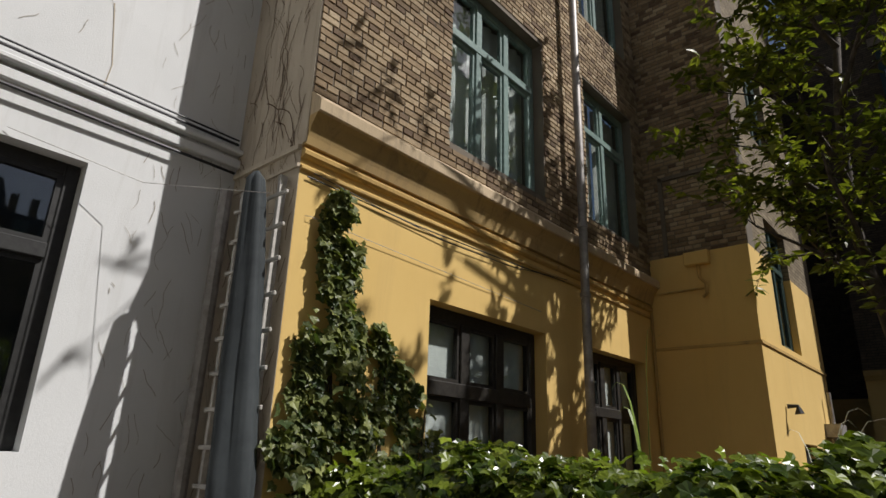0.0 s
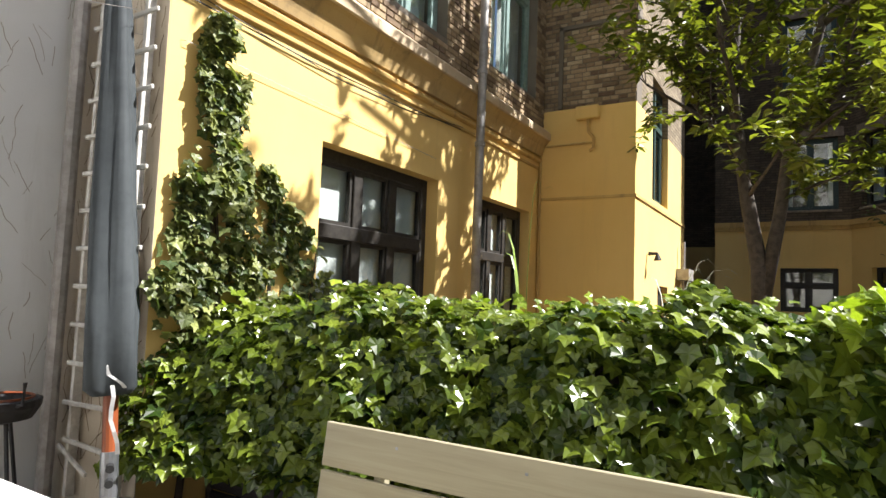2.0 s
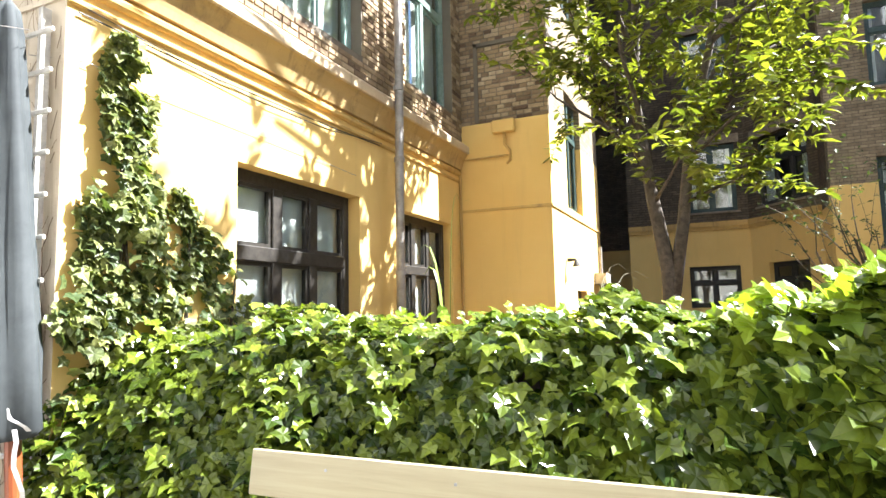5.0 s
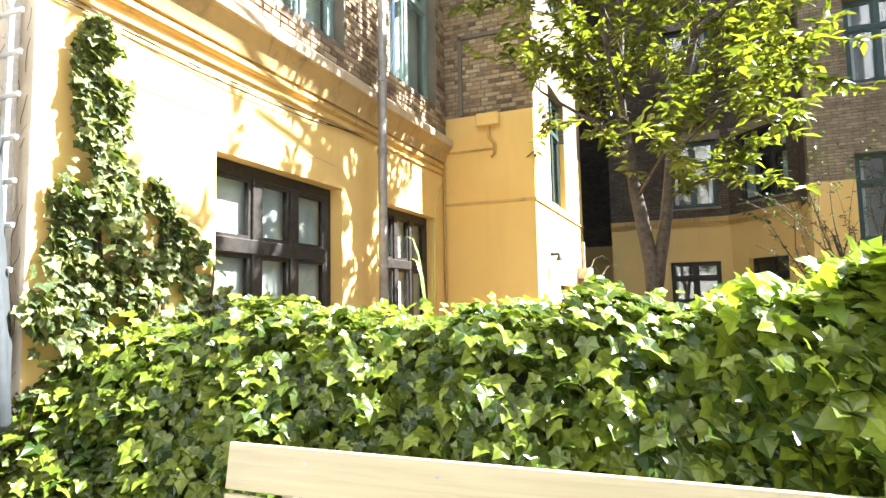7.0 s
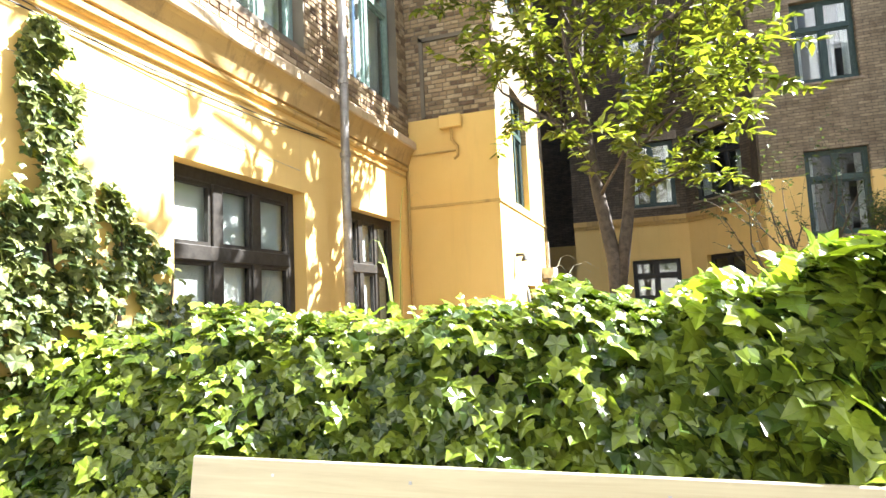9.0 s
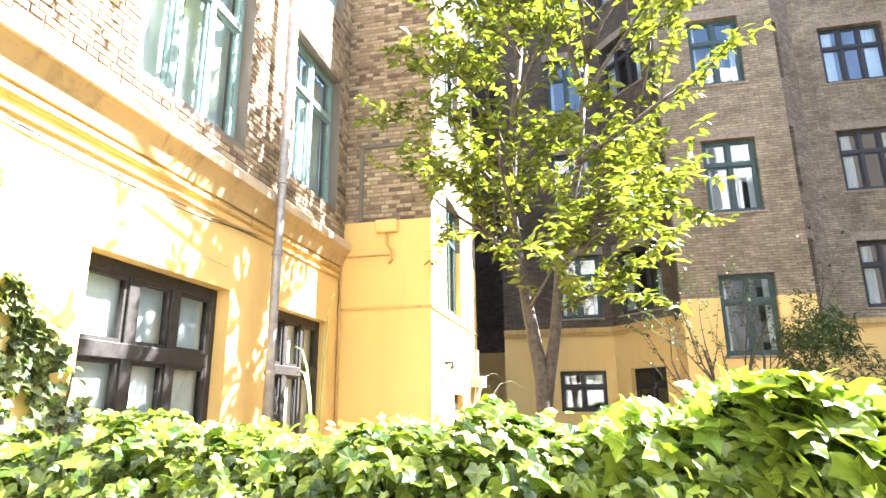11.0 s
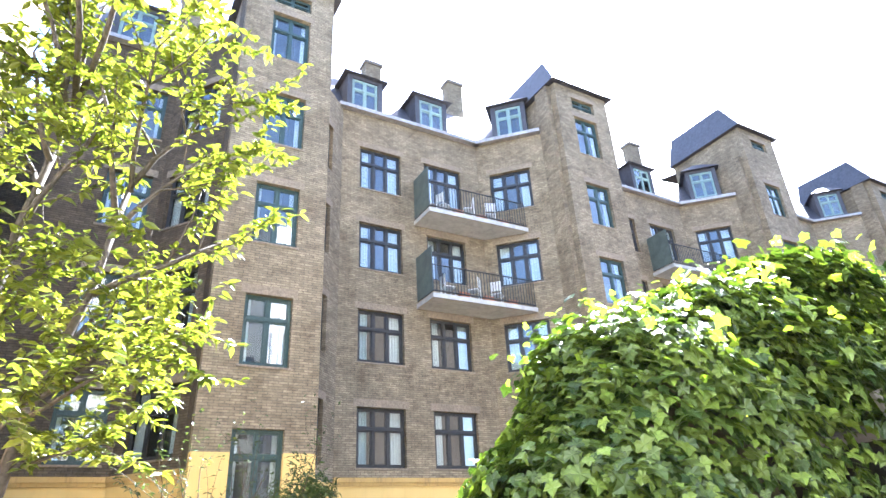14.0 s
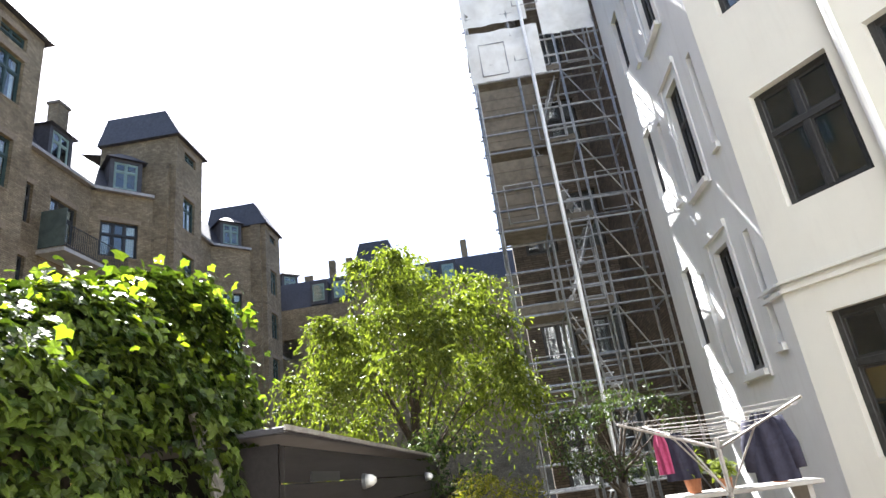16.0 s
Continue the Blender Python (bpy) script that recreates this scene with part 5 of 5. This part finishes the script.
# ---- grasses behind the hedge ----
def grass_clump(name, label, at, blades, mat):
    g = thing(name, label, "grass", at=at)
    for h, lean, az, wdt in blades:
        bm = bmesh.new()
        prev = None
        for i in range(9):
            t = i / 8
            r = lean * t * t
            q = Vector((r * math.cos(az), r * math.sin(az), h * (2.2 * t - 1.3 * t * t) / 0.93))
            ww = wdt * (1 - t) ** 0.6
            s = Vector((-math.sin(az), math.cos(az), 0)) * ww
            cur = (bm.verts.new(q - s), bm.verts.new(q + s))
            if prev:
                bm.faces.new((prev[0], prev[1], cur[1], cur[0]))
            prev = cur
        part("blade", bm, mat, g)


M_GRASS = painted("grass_blade", (0.20, 0.28, 0.05), (0.12, 0.18, 0.03), 0.5)
# sunlight on the arching leaves is put into this pale colour
M_SUNLIT_BLADE = painted("sunlit_blade", (0.62, 0.62, 0.50), (0.5, 0.5, 0.4), 0.4)
grass_clump("tall_grass", "tall light green grass blades behind the hedge", (-2.38, 4.3, 0), [(1.95, 0.25, 3.0, 0.02), (2.25, 0.2, 0.4, 0.008), (1.8, 0.3, 2.6, 0.018), (2.3, 0.12, 1.0, 0.006)], M_GRASS)
grass_clump("arching_grass", "arching grass leaves, their sunlit paleness put into the colour", (-1.44, 4.35, 0), [(1.76, 0.26, 0.47, 0.014), (1.71, 0.42, 0.55, 0.014), (1.67, 0.36, 0.3, 0.012), (1.70, 0.22, 0.8, 0.011), (1.65, 0.2, 2.9, 0.010)], M_SUNLIT_BLADE)

# ---- shed ----
shed = thing("shed", "long dark tarred board shed with a flat roof", "shed", at=(0, 0, 0))
SX0, SX1, SY, SZ = 3.16, 10.9, 1.72, 2.26
for i in range(11):
    z = i * 0.2
    part("board", one_box(SX0, SX1, SY + 0.002 * (i % 2), SY + 0.03, z + 0.004, z + 0.196, bevel=0.004), M_DARKWOOD, shed)
for x in (SX0, SX1 - 0.04):
    part("end_wall", one_box(x, x + 0.04, SY + 0.035, SY + 1.2, 0, SZ - 0.05), M_DARKWOOD, shed)
part("roof", one_box(SX0 - 0.1, SX1 + 0.1, SY - 0.045, SY + 1.3, SZ - 0.01, SZ + 0.03, bevel=0.008), M_ROOF, shed)
part("roof_trim", one_box(SX0 - 0.12, SX1 + 0.12, SY - 0.06, SY - 0.045, SZ + 0.005, SZ + 0.035), M_ZINC, shed, "grey metal roof edge")
part("vent_slot", one_box(3.6, 4.25, SY - 0.012, SY, 2.0, 2.06), M_IRON, shed)
part("plate", one_box(3.55, 3.9, SY - 0.012, SY, 1.78, 1.84), M_ZINC, shed, "pale metal plate")
for x in (5.0, 8.9):
    l = thing("bulkhead_lamp", "round white bulkhead lamp on the shed", "lamp", "shed lamps", at=(x, SY - 0.002, 1.98))
    part("base", one_tube([(0, 0, 0), (0, -0.03, 0)], 0.06, 14), M_STEEL, l)
    part("globe", one_tube([(0, -0.03, 0), (0, -0.08, 0), (0, -0.11, 0)], [0.055, 0.045, 0.02], 14), M_TAPE, l, "white glass globe", smooth=True)

# ---- scaffolded house and scaffold ----
sh = thing("scaffolded_house", "dark brick house wall behind scaffolding", "house", at=(0, 0, 0))
SXW = 16.5
part("wall", wall_mesh(2.9, 0, 21, 0.3, [(u, u + 0.95, z, z + 1.8) for z in (1.2, 4.4, 7.6, 10.8, 14.0) for u in (0.35, 1.75)]), M_BRICK_DEEP, sh, m=seg((SXW, -0.56), (SXW, -3.46)))
part("wall", wall_mesh(9, 0, 21, 0.3, []), M_BRICK_DEEP, sh, m=seg((SXW + 9.0, -2.3), (SXW + 0.003, -0.62)))
part("wall", wall_mesh(3.88, 0, 21, 0.3, []), M_BRICK_DEEP, sh, m=seg((SXW - 0.01, -3.43), (12.61, -3.43)))
part("room_wall", one_box(SXW + 1.2, SXW + 1.3, -3.4, -0.9, 0, 20.9), M_BACKING, sh)
part("roof", one_box(SXW, SXW + 9.3, -3.45, -0.56, 21, 21.2), M_ROOF, sh)
proto = window("window", 0.9, 1.8, 2, 0.64, M_DARKFRAME, M_GLASS, 0.07)
for z in (1.2, 4.4, 7.6, 10.8, 14.0):
    for u in (0.825, 2.225):
        tagged(put_window(proto, seg((SXW, -0.56), (SXW, -3.46)), u, z, 0.1), "dark window behind the scaffold", "window", "windows behind the scaffold")
discard(proto)
sca = thing("scaffold", "galvanised steel tube scaffold with plank decks and stairs", "scaffold", at=(0, 0, 0))
X0S, X1S = 12.55, 13.6
M_MAST = painted("mast_zinc", (0.75, 0.76, 0.77), (0.6, 0.61, 0.62), 0.4, 0.3)
YS = [-3.3, -2.25, -1.2, -0.15]
ZS = [0.9 + 2.0 * i for i in range(8)]
for x in (X0S, X1S):
    for y in YS:
        part("standard", one_tube([(x, y, 0), (x, y, 15.6)], 0.033, 6), M_STEEL, sca)
for z in ZS:
    for x in (X0S, X1S):
        for dz in (0.0, 0.5, 1.0):
            part("ledger", one_tube([(x, YS[0] - 0.1, z + dz), (x, YS[-1] + 0.1, z + dz)], 0.027, 5), M_STEEL, sca)
    for y in YS:
        part("transom", one_tube([(X0S, y, z), (X1S, y, z)], 0.022, 5), M_STEEL, sca)
    for i in range(4):
        part("deck", one_box(X0S + 0.05 + i * 0.25, X0S + 0.28 + i * 0.25, YS[1] if z > 4 else YS[0], YS[-1], z + 0.03, z + 0.07), M_DECK, sca)
    part("toe_board", one_box(X0S - 0.02, X0S, YS[1], YS[-1], z + 0.07, z + 0.2), M_DECK, sca)
for i, z in enumerate(ZS[:-1]):
    y0, y1 = (YS[1] + 0.15, YS[2] - 0.1) if i % 2 else (YS[2] - 0.1, YS[1] + 0.15)
    for x in (X0S + 0.2, X0S + 0.75):
        part("stringer", one_tube([(x, y0, z), (x, y1, z + 2.0)], 0.018, 5), M_STEEL, sca)
    for k in range(8):
        t = (k + 0.5) / 8
        yy = y0 + (y1 - y0) * t
        part("tread", one_box(X0S + 0.2, X0S + 0.75, yy - 0.08, yy + 0.08, z + 2.0 * t, z + 2.0 * t + 0.015), M_STEEL, sca)
    part("brace", one_tube([(X0S - 0.03, YS[0], z), (X0S - 0.03, YS[1], z + 2.0)], 0.016, 5), M_STEEL, sca)
    for j in (0, 1, 2):
        y = YS[j]
        loop = [(X0S - 0.06, y + 0.2, z + 0.15), (X0S - 0.06, y + 0.85, z + 0.15), (X0S - 0.06, y + 0.85, z + 1.1), (X0S - 0.06, y + 0.2, z + 1.1), (X0S - 0.06, y + 0.2, z + 0.15)]
        if (i + j) % 2:
            part("guard_frame", one_tube(loop, 0.018, 5), M_STEEL, sca)
# hoist mast with a ladder beside it
part("mast", one_tube([(12.25, -1.52, 0), (12.25, -1.52, 15.9)], 0.045, 8), M_MAST, sca, "bright metal hoist mast")
for y in (-1.62, -2.05):
    part("ladder_stile", one_tube([(12.25, y, 0), (12.32, y, 6.9)], 0.02, 6), M_STEEL, sca)
for k in range(24):
    part("ladder_rung", one_tube([(12.255 + k * 0.003, -2.05, 0.25 + k * 0.28), (12.255 + k * 0.003, -1.62, 0.25 + k * 0.28)], 0.014, 5), M_STEEL, sca)


def sheet(y0, y1, z0, z1, x, seed):
    bm = bmesh.new()
    g = [[bm.verts.new((x + 0.06 * noise.noise(Vector((i * 0.35, j * 0.3, seed))), y0 + (y1 - y0) * i / 14, z0 + (z1 - z0) * j / 14)) for j in range(15)] for i in range(15)]
    for i in range(14):
        for j in range(14):
            bm.faces.new((g[i][j], g[i + 1][j], g[i + 1][j + 1], g[i][j + 1]))
    tp = thing("plastic_sheet", "translucent white plastic sheet tied to the scaffold", "sheet", "sheets on the scaffold", bm=bm, mat=M_SHEET, smooth=True)
    return tp


for z in (6.95, 8.95):
    for i in range(6):
        part("hoarding_board", one_box(X0S + 0.03, X0S + 0.05, -1.62, -0.18, z + i * 0.29, z + 0.28 + i * 0.29), M_DECK, sca)
sheet(-1.9, -0.05, 10.9, 12.4, X0S - 0.05, 1.0)
sheet(-1.7, -0.05, 12.6, 14.6, X0S - 0.05, 2.0)
sheet(-3.3, -2.0, 12.0, 14.4, X0S - 0.05, 3.0)

# ---- houses that close the far end ----
eh = thing("end_house", "brown brick house row with slate mansard roof", "house", at=(0, 0, 0))
EX = 52.5
part("wall", wall_mesh(30, 0, 18.2, 0.3, [(u, u + 1.5, z, z + 1.8) for u in (1, 4, 10, 13, 17, 21) for z in (7, 10.3, 13.6)]), M_BRICK_FAR, eh, m=seg((EX, 20), (EX, -10)))
part("room_wall", one_box(EX + 2, EX + 2.1, -10, 20, 0, 18), M_BACKING, eh)
part("roof", wall_mesh(30, 0, 3.4, 0.2, []), M_ROOF, eh, m=pose(EX + 0.2, 20, 18.2, 0, 0, -90) @ pose(0, 0, 0, -25))
for y in (15.5, 13.5, 5.5, 3.3):
    dm = part("dormer", one_box(EX + 0.1, EX + 2, y - 0.8, y + 0.8, 18.4, 20.6), M_ROOF, eh)
    part("dormer_window", one_box(EX + 0.04, EX + 0.1, y - 0.55, y + 0.55, 18.7, 20.3), M_PALEFRAME, dm)
    part("dormer_pane", one_box(EX + 0.02, EX + 0.04, y - 0.45, y + 0.45, 18.8, 20.2), M_GLASS, dm)
bm = bmesh.new()
a = [bm.verts.new(c) for c in ((EX - 1.0, 7.6, 19.8), (EX - 1.0, 12.2, 19.8), (EX + 3, 12.2, 19.8), (EX + 3, 7.6, 19.8), (EX - 0.1, 8.5, 23.6), (EX - 0.1, 11.3, 23.6), (EX + 3, 11.3, 23.6), (EX + 3, 8.5, 23.6))]
for q in ((1, 0, 4, 5), (2, 1, 5, 6), (3, 2, 6, 7), (0, 3, 7, 4), (7, 6, 5, 4), (0, 1, 2, 3)):
    bm.faces.new([a[i] for i in q])
part("tower_roof", bm, M_ROOF, eh)
part("tower", one_box(EX - 0.8, EX + 3, 7.9, 11.9, 0, 19.8), M_BRICK_FAR, eh)
for y in (14.6, 12.9, 1.6):
    part("chimney", one_box(EX + 2, EX + 2.6, y - 0.3, y + 0.3, 20, 23.2), M_BRICK_FAR, eh)

# ---- chairs and boxes on the balconies ----
def balcony_chair(m):
    c = thing("balcony_chair", "pale folding chair on the balcony", "chair", "chairs on the balconies", at=m)
    part("seat", one_box(-0.2, 0.2, -0.2, 0.2, 0.43, 0.46), M_TAPE, c)
    part("backrest", one_box(-0.2, 0.2, 0.18, 0.21, 0.55, 0.9), M_TAPE, c)
    for x in (-0.18, 0.16):
        part("leg", one_box(x, x + 0.02, -0.19, -0.17, 0, 0.43), M_TAPE, c)
        part("leg", one_box(x, x + 0.02, 0.18, 0.21, 0, 0.9), M_TAPE, c)


for z in (9.35, 12.62):
    for x, y, a in ((9.6, 17.4, 20), (10.6, 17.3, 160), (11.6, 17.35, 70)):
        balcony_chair(FAR @ pose(x, y, z, 0, 0, a + z * 7))
        bx = thing("planter_box", "small dark planter box on the balcony", "planter", "planters on the balconies", at=FAR @ Matrix.Translation((x + 0.45, 17.12, z)))
        part("tub", one_box(-0.2, 0.2, -0.1, 0.1, 0.0, 0.22, bevel=0.01), M_POT, bx)

# ---- rotary drier with washing, pots ----
dr = thing("rotary_drier", "folding rotary clothes drier with slack lines", "clothes drier", at=(6.0, -1.45, 0))
part("pole", one_tube([(0, 0, 0), (0, 0, 1.95)], 0.022, 8), M_ZINC, dr)
tips = []
for k in range(4):
    a = radians(25 + 90 * k)
    tip = Vector((1.05 * math.cos(a), 1.05 * math.sin(a), 2.17))
    tips.append(tip)
    part("arm", one_tube([(0, 0, 1.85), tip], 0.012, 6), M_ZINC, dr)
    part("strut", one_tube([(0, 0, 1.45), tip * 0.5 + Vector((0, 0, 0.95))], 0.009, 6), M_ZINC, dr)
for j in range(7):
    f = 0.28 + 0.12 * j
    ring = []
    for k in range(5):
        ring.append(Vector((0, 0, 1.85)).lerp(tips[k % 4], f))
        if k < 4:
            ring.append((Vector((0, 0, 1.85)).lerp(tips[k], f) + Vector((0, 0, 1.85)).lerp(tips[(k + 1) % 4], f)) / 2 - Vector((0, 0, 0.03)))
    part("line", one_tube(ring, 0.0028, 4), M_ZINC, dr)


def cloth(name, label, at, w, h, mat, sleeves):
    t = thing(name, label, "clothing", at=at)
    bm = bmesh.new()
    cols, rws = 12, 12
    for side in (-1, 1):
        g = []
        for i in range(cols + 1):
            col = []
            for j in range(rws + 1):
                v = j / rws
                half = w / 2 * (0.45 + 0.55 * min(1, v * 3.5)) * (1 + 0.1 * v)
                u = -1 + 2 * i / cols
                yb = side * 0.06 * math.sqrt(max(0, 1 - u * u)) + 0.025 * math.sin(u * 7 + v * 2)
                col.append(bm.verts.new((u * half, yb, -h * v)))
            g.append(col)
        for i in range(cols):
            for j in range(rws):
                bm.faces.new((g[i][j], g[i + 1][j], g[i + 1][j + 1], g[i][j + 1]))
    part("body", bm, mat, t, smooth=True)
    if sleeves:
        for sd in (-1, 1):
            part("sleeve", one_tube([(sd * w * 0.36, 0, -0.06), (sd * w * 0.55, 0.01, -0.3), (sd * w * 0.6, 0.02, -h * 0.85)], [0.06, 0.065, 0.05], 8), mat, t, smooth=True)
    return t


j1 = cloth("jacket", "dark navy jacket hung on the drier", (5.85, -1.85, 2.12), 0.33, 0.6, M_NAVY, True)
j1.matrix_basis = pose(5.85, -1.85, 2.12, 0, 0, 70)
j2 = cloth("towel", "pink cloth hung on the drier", (6.25, -0.98, 2.06), 0.13, 0.4, M_PINK, False)
j2.matrix_basis = pose(6.3, -1.0, 2.08, 0, 0, 75)
j3 = cloth("shirt", "dark shirt hung on the drier", (6.3, -1.25, 2.05), 0.3, 0.45, M_NAVY, False)
j3.matrix_basis = pose(6.5, -1.2, 2.05, 0, 0, 80)
pt = thing("plant_stand", "pale plank stand that carries flower pots", "table", at=(6.6, -1.75, 0))
part("top", one_box(-0.25, 0.25, -0.7, 0.7, 1.42, 1.46, bevel=0.005), M_CONCRETE, pt)
for y in (-0.6, 0.55):
    part("leg", one_box(-0.2, 0.2, y, y + 0.05, 0, 1.42), M_CONCRETE, pt)
for i, (y, s) in enumerate(((-1.3, 1.0), (-1.62, 0.8), (-2.15, 1.1))):
    p = thing("potted_plant", "leafy green plant in a terracotta pot", "plant", "pots on the stand", at=(6.6, y, 1.46))
    part("pot", one_tube([(0, 0, 0), (0, 0, 0.13 * s), (0, 0, 0.135 * s)], [0.06 * s, 0.085 * s, 0.09 * s], 14), M_POT, p, "terracotta pot")
    q = rng.normal(0, 1, (160, 3))
    q = unit(q) * rows([(0.16, 0.16, 0.14)]) * s * rng.uniform(0.3, 1, (160, 1)) + rows([(0, 0, 0.26 * s)])
    part("leaves", leaf_mesh("leaves", q, rng.normal(0, 0.5, (160, 3)) + rows([(0, 0, 1)]), rng.normal(0, 1, (160, 3)), rng.uniform(0.05, 0.1, 160), BLADE, M_WILLOW), None, p)

# ---- bricks of the yellow house's upper walls, laid last ----
def brick_material():
    m, nt, b = nodes_of("house_brick", 0.9, 0.0, 0.25)
    oi = nt.nodes.new("ShaderNodeObjectInfo").outputs["Random"]
    gi = nt.nodes.new("ShaderNodeNewGeometry").outputs["Random Per Island"]
    a = nt.nodes.new("ShaderNodeMath")
    nt.links.new(oi, a.inputs[0])
    nt.links.new(gi, a.inputs[1])
    f = nt.nodes.new("ShaderNodeMath")
    f.operation = 'FRACT'
    nt.links.new(a.outputs[0], f.inputs[0])
    col = ramp(nt, f.outputs[0], [(0.0, (0.17, 0.12, 0.085)), (0.3, (0.31, 0.235, 0.15)), (0.65, (0.42, 0.325, 0.21)), (1.0, (0.52, 0.43, 0.30))])
    tc = nt.nodes.new("ShaderNodeNewGeometry").outputs["Position"]
    soot = ramp(nt, noise_node(nt, 1.1, 8, 0.65, tc, 0.5), [(0.35, (0.5, 0.47, 0.43)), (0.65, (1.05, 1.03, 1.0))])
    col = mix(nt, 0.75, col, soot, 'MULTIPLY')
    fine = ramp(nt, noise_node(nt, 45.0, 5, 0.7, tc), [(0.3, (0.7, 0.68, 0.65)), (0.7, (1.12, 1.1, 1.08))])
    nt.links.new(mix(nt, 0.8, col, fine, 'MULTIPLY'), b.inputs["Base Color"])
    bump(nt, b, noise_node(nt, 90.0, 6, 0.7, tc), 0.5, 0.004)
    return m


M_BRICK = brick_material()


def brick_mesh(w, h, d):
    e = 0.004
    v = [(0, 0, 0), (w, 0, 0), (w, 0, h), (0, 0, h), (e, -d, e), (w - e, -d, e), (w - e, -d, h - e), (e, -d, h - e)]
    return v, [(4, 5, 6, 7), (0, 1, 5, 4), (1, 2, 6, 5), (2, 3, 7, 6), (3, 0, 4, 7)]


def lay_bricks(parent, m, length, z0, z1, holes, near, seed, limit):
    """Alternate courses of stretchers and headers; bricks inside the stretch near are objects of their own."""
    rg = random.Random(seed)
    shared = {}
    vs, fs, singles = [], [], 0
    zz, row = z0, 0
    while zz + 0.055 <= z1:
        unit_w = 0.240 if row % 2 == 0 else 0.120
        u = -0.06 if (row // 2) % 2 else 0.0
        while u < length:
            a, b = max(u, 0.0) + 0.005, min(u + unit_w, length) - 0.005
            u += unit_w
            spans = [(a, b)]
            for h in holes:
                if zz + 0.055 > h[2] and zz < h[3]:
                    spans = [s for q in spans for s in ((q[0], min(q[1], h[0])), (max(q[0], h[1]), q[1]))]
            for a, b in spans:
                if b - a < 0.03:
                    continue
                d = 0.008 + rg.uniform(0, 0.005)
                full = abs(b - a - (unit_w - 0.01)) < 1e-4
                if full and singles < limit and near[0] < a < near[1] and near[2] < zz < near[3]:
                    key = (row % 2, rg.randrange(3))
                    if key not in shared:
                        me = bpy.data.meshes.new("brick")
                        q = brick_mesh(b - a, 0.056, 0.008 + 0.0025 * key[1])
                        me.from_pydata(q[0], [], q[1])
                        me.materials.append(M_BRICK)
                        shared[key] = me
                    part("brick", shared[key], None, parent, m=m @ Matrix.Translation((a, 0, zz + rg.uniform(-0.001, 0.001))))
                    singles += 1
                else:
                    q = brick_mesh(b - a, 0.056, d)
                    o = len(vs)
                    vs.extend((m @ Vector((x + a, y, z + zz))) for x, y, z in q[0])
                    fs.extend(tuple(i + o for i in f) for f in q[1])
        zz += 0.067
        row += 1
    me = bpy.data.meshes.new("brickwork")
    me.from_pydata([tuple(v) for v in vs], [], fs)
    me.materials.append(M_BRICK)
    o = part("brickwork", me, None, parent)
    o["kind"] = "stuff"


lay_bricks(house, seg((XB, Y0), (XB, Y1)), Y1 - Y0, 4.045, 10.5, UP, (0.0, 1.6, 4.0, 6.2), 1, 250)
lay_bricks(house, seg((XW - 0.03, Y1 + 0.03), (XR, Y1 + 0.03)), XR - XW + 0.03, 4.285, 11.5, [(0.3, 0.34, 4.3, 5.55), (0.3, 1.25, 5.49, 5.55)], (0.0, 1.45, 4.3, 6.0), 2, 200)
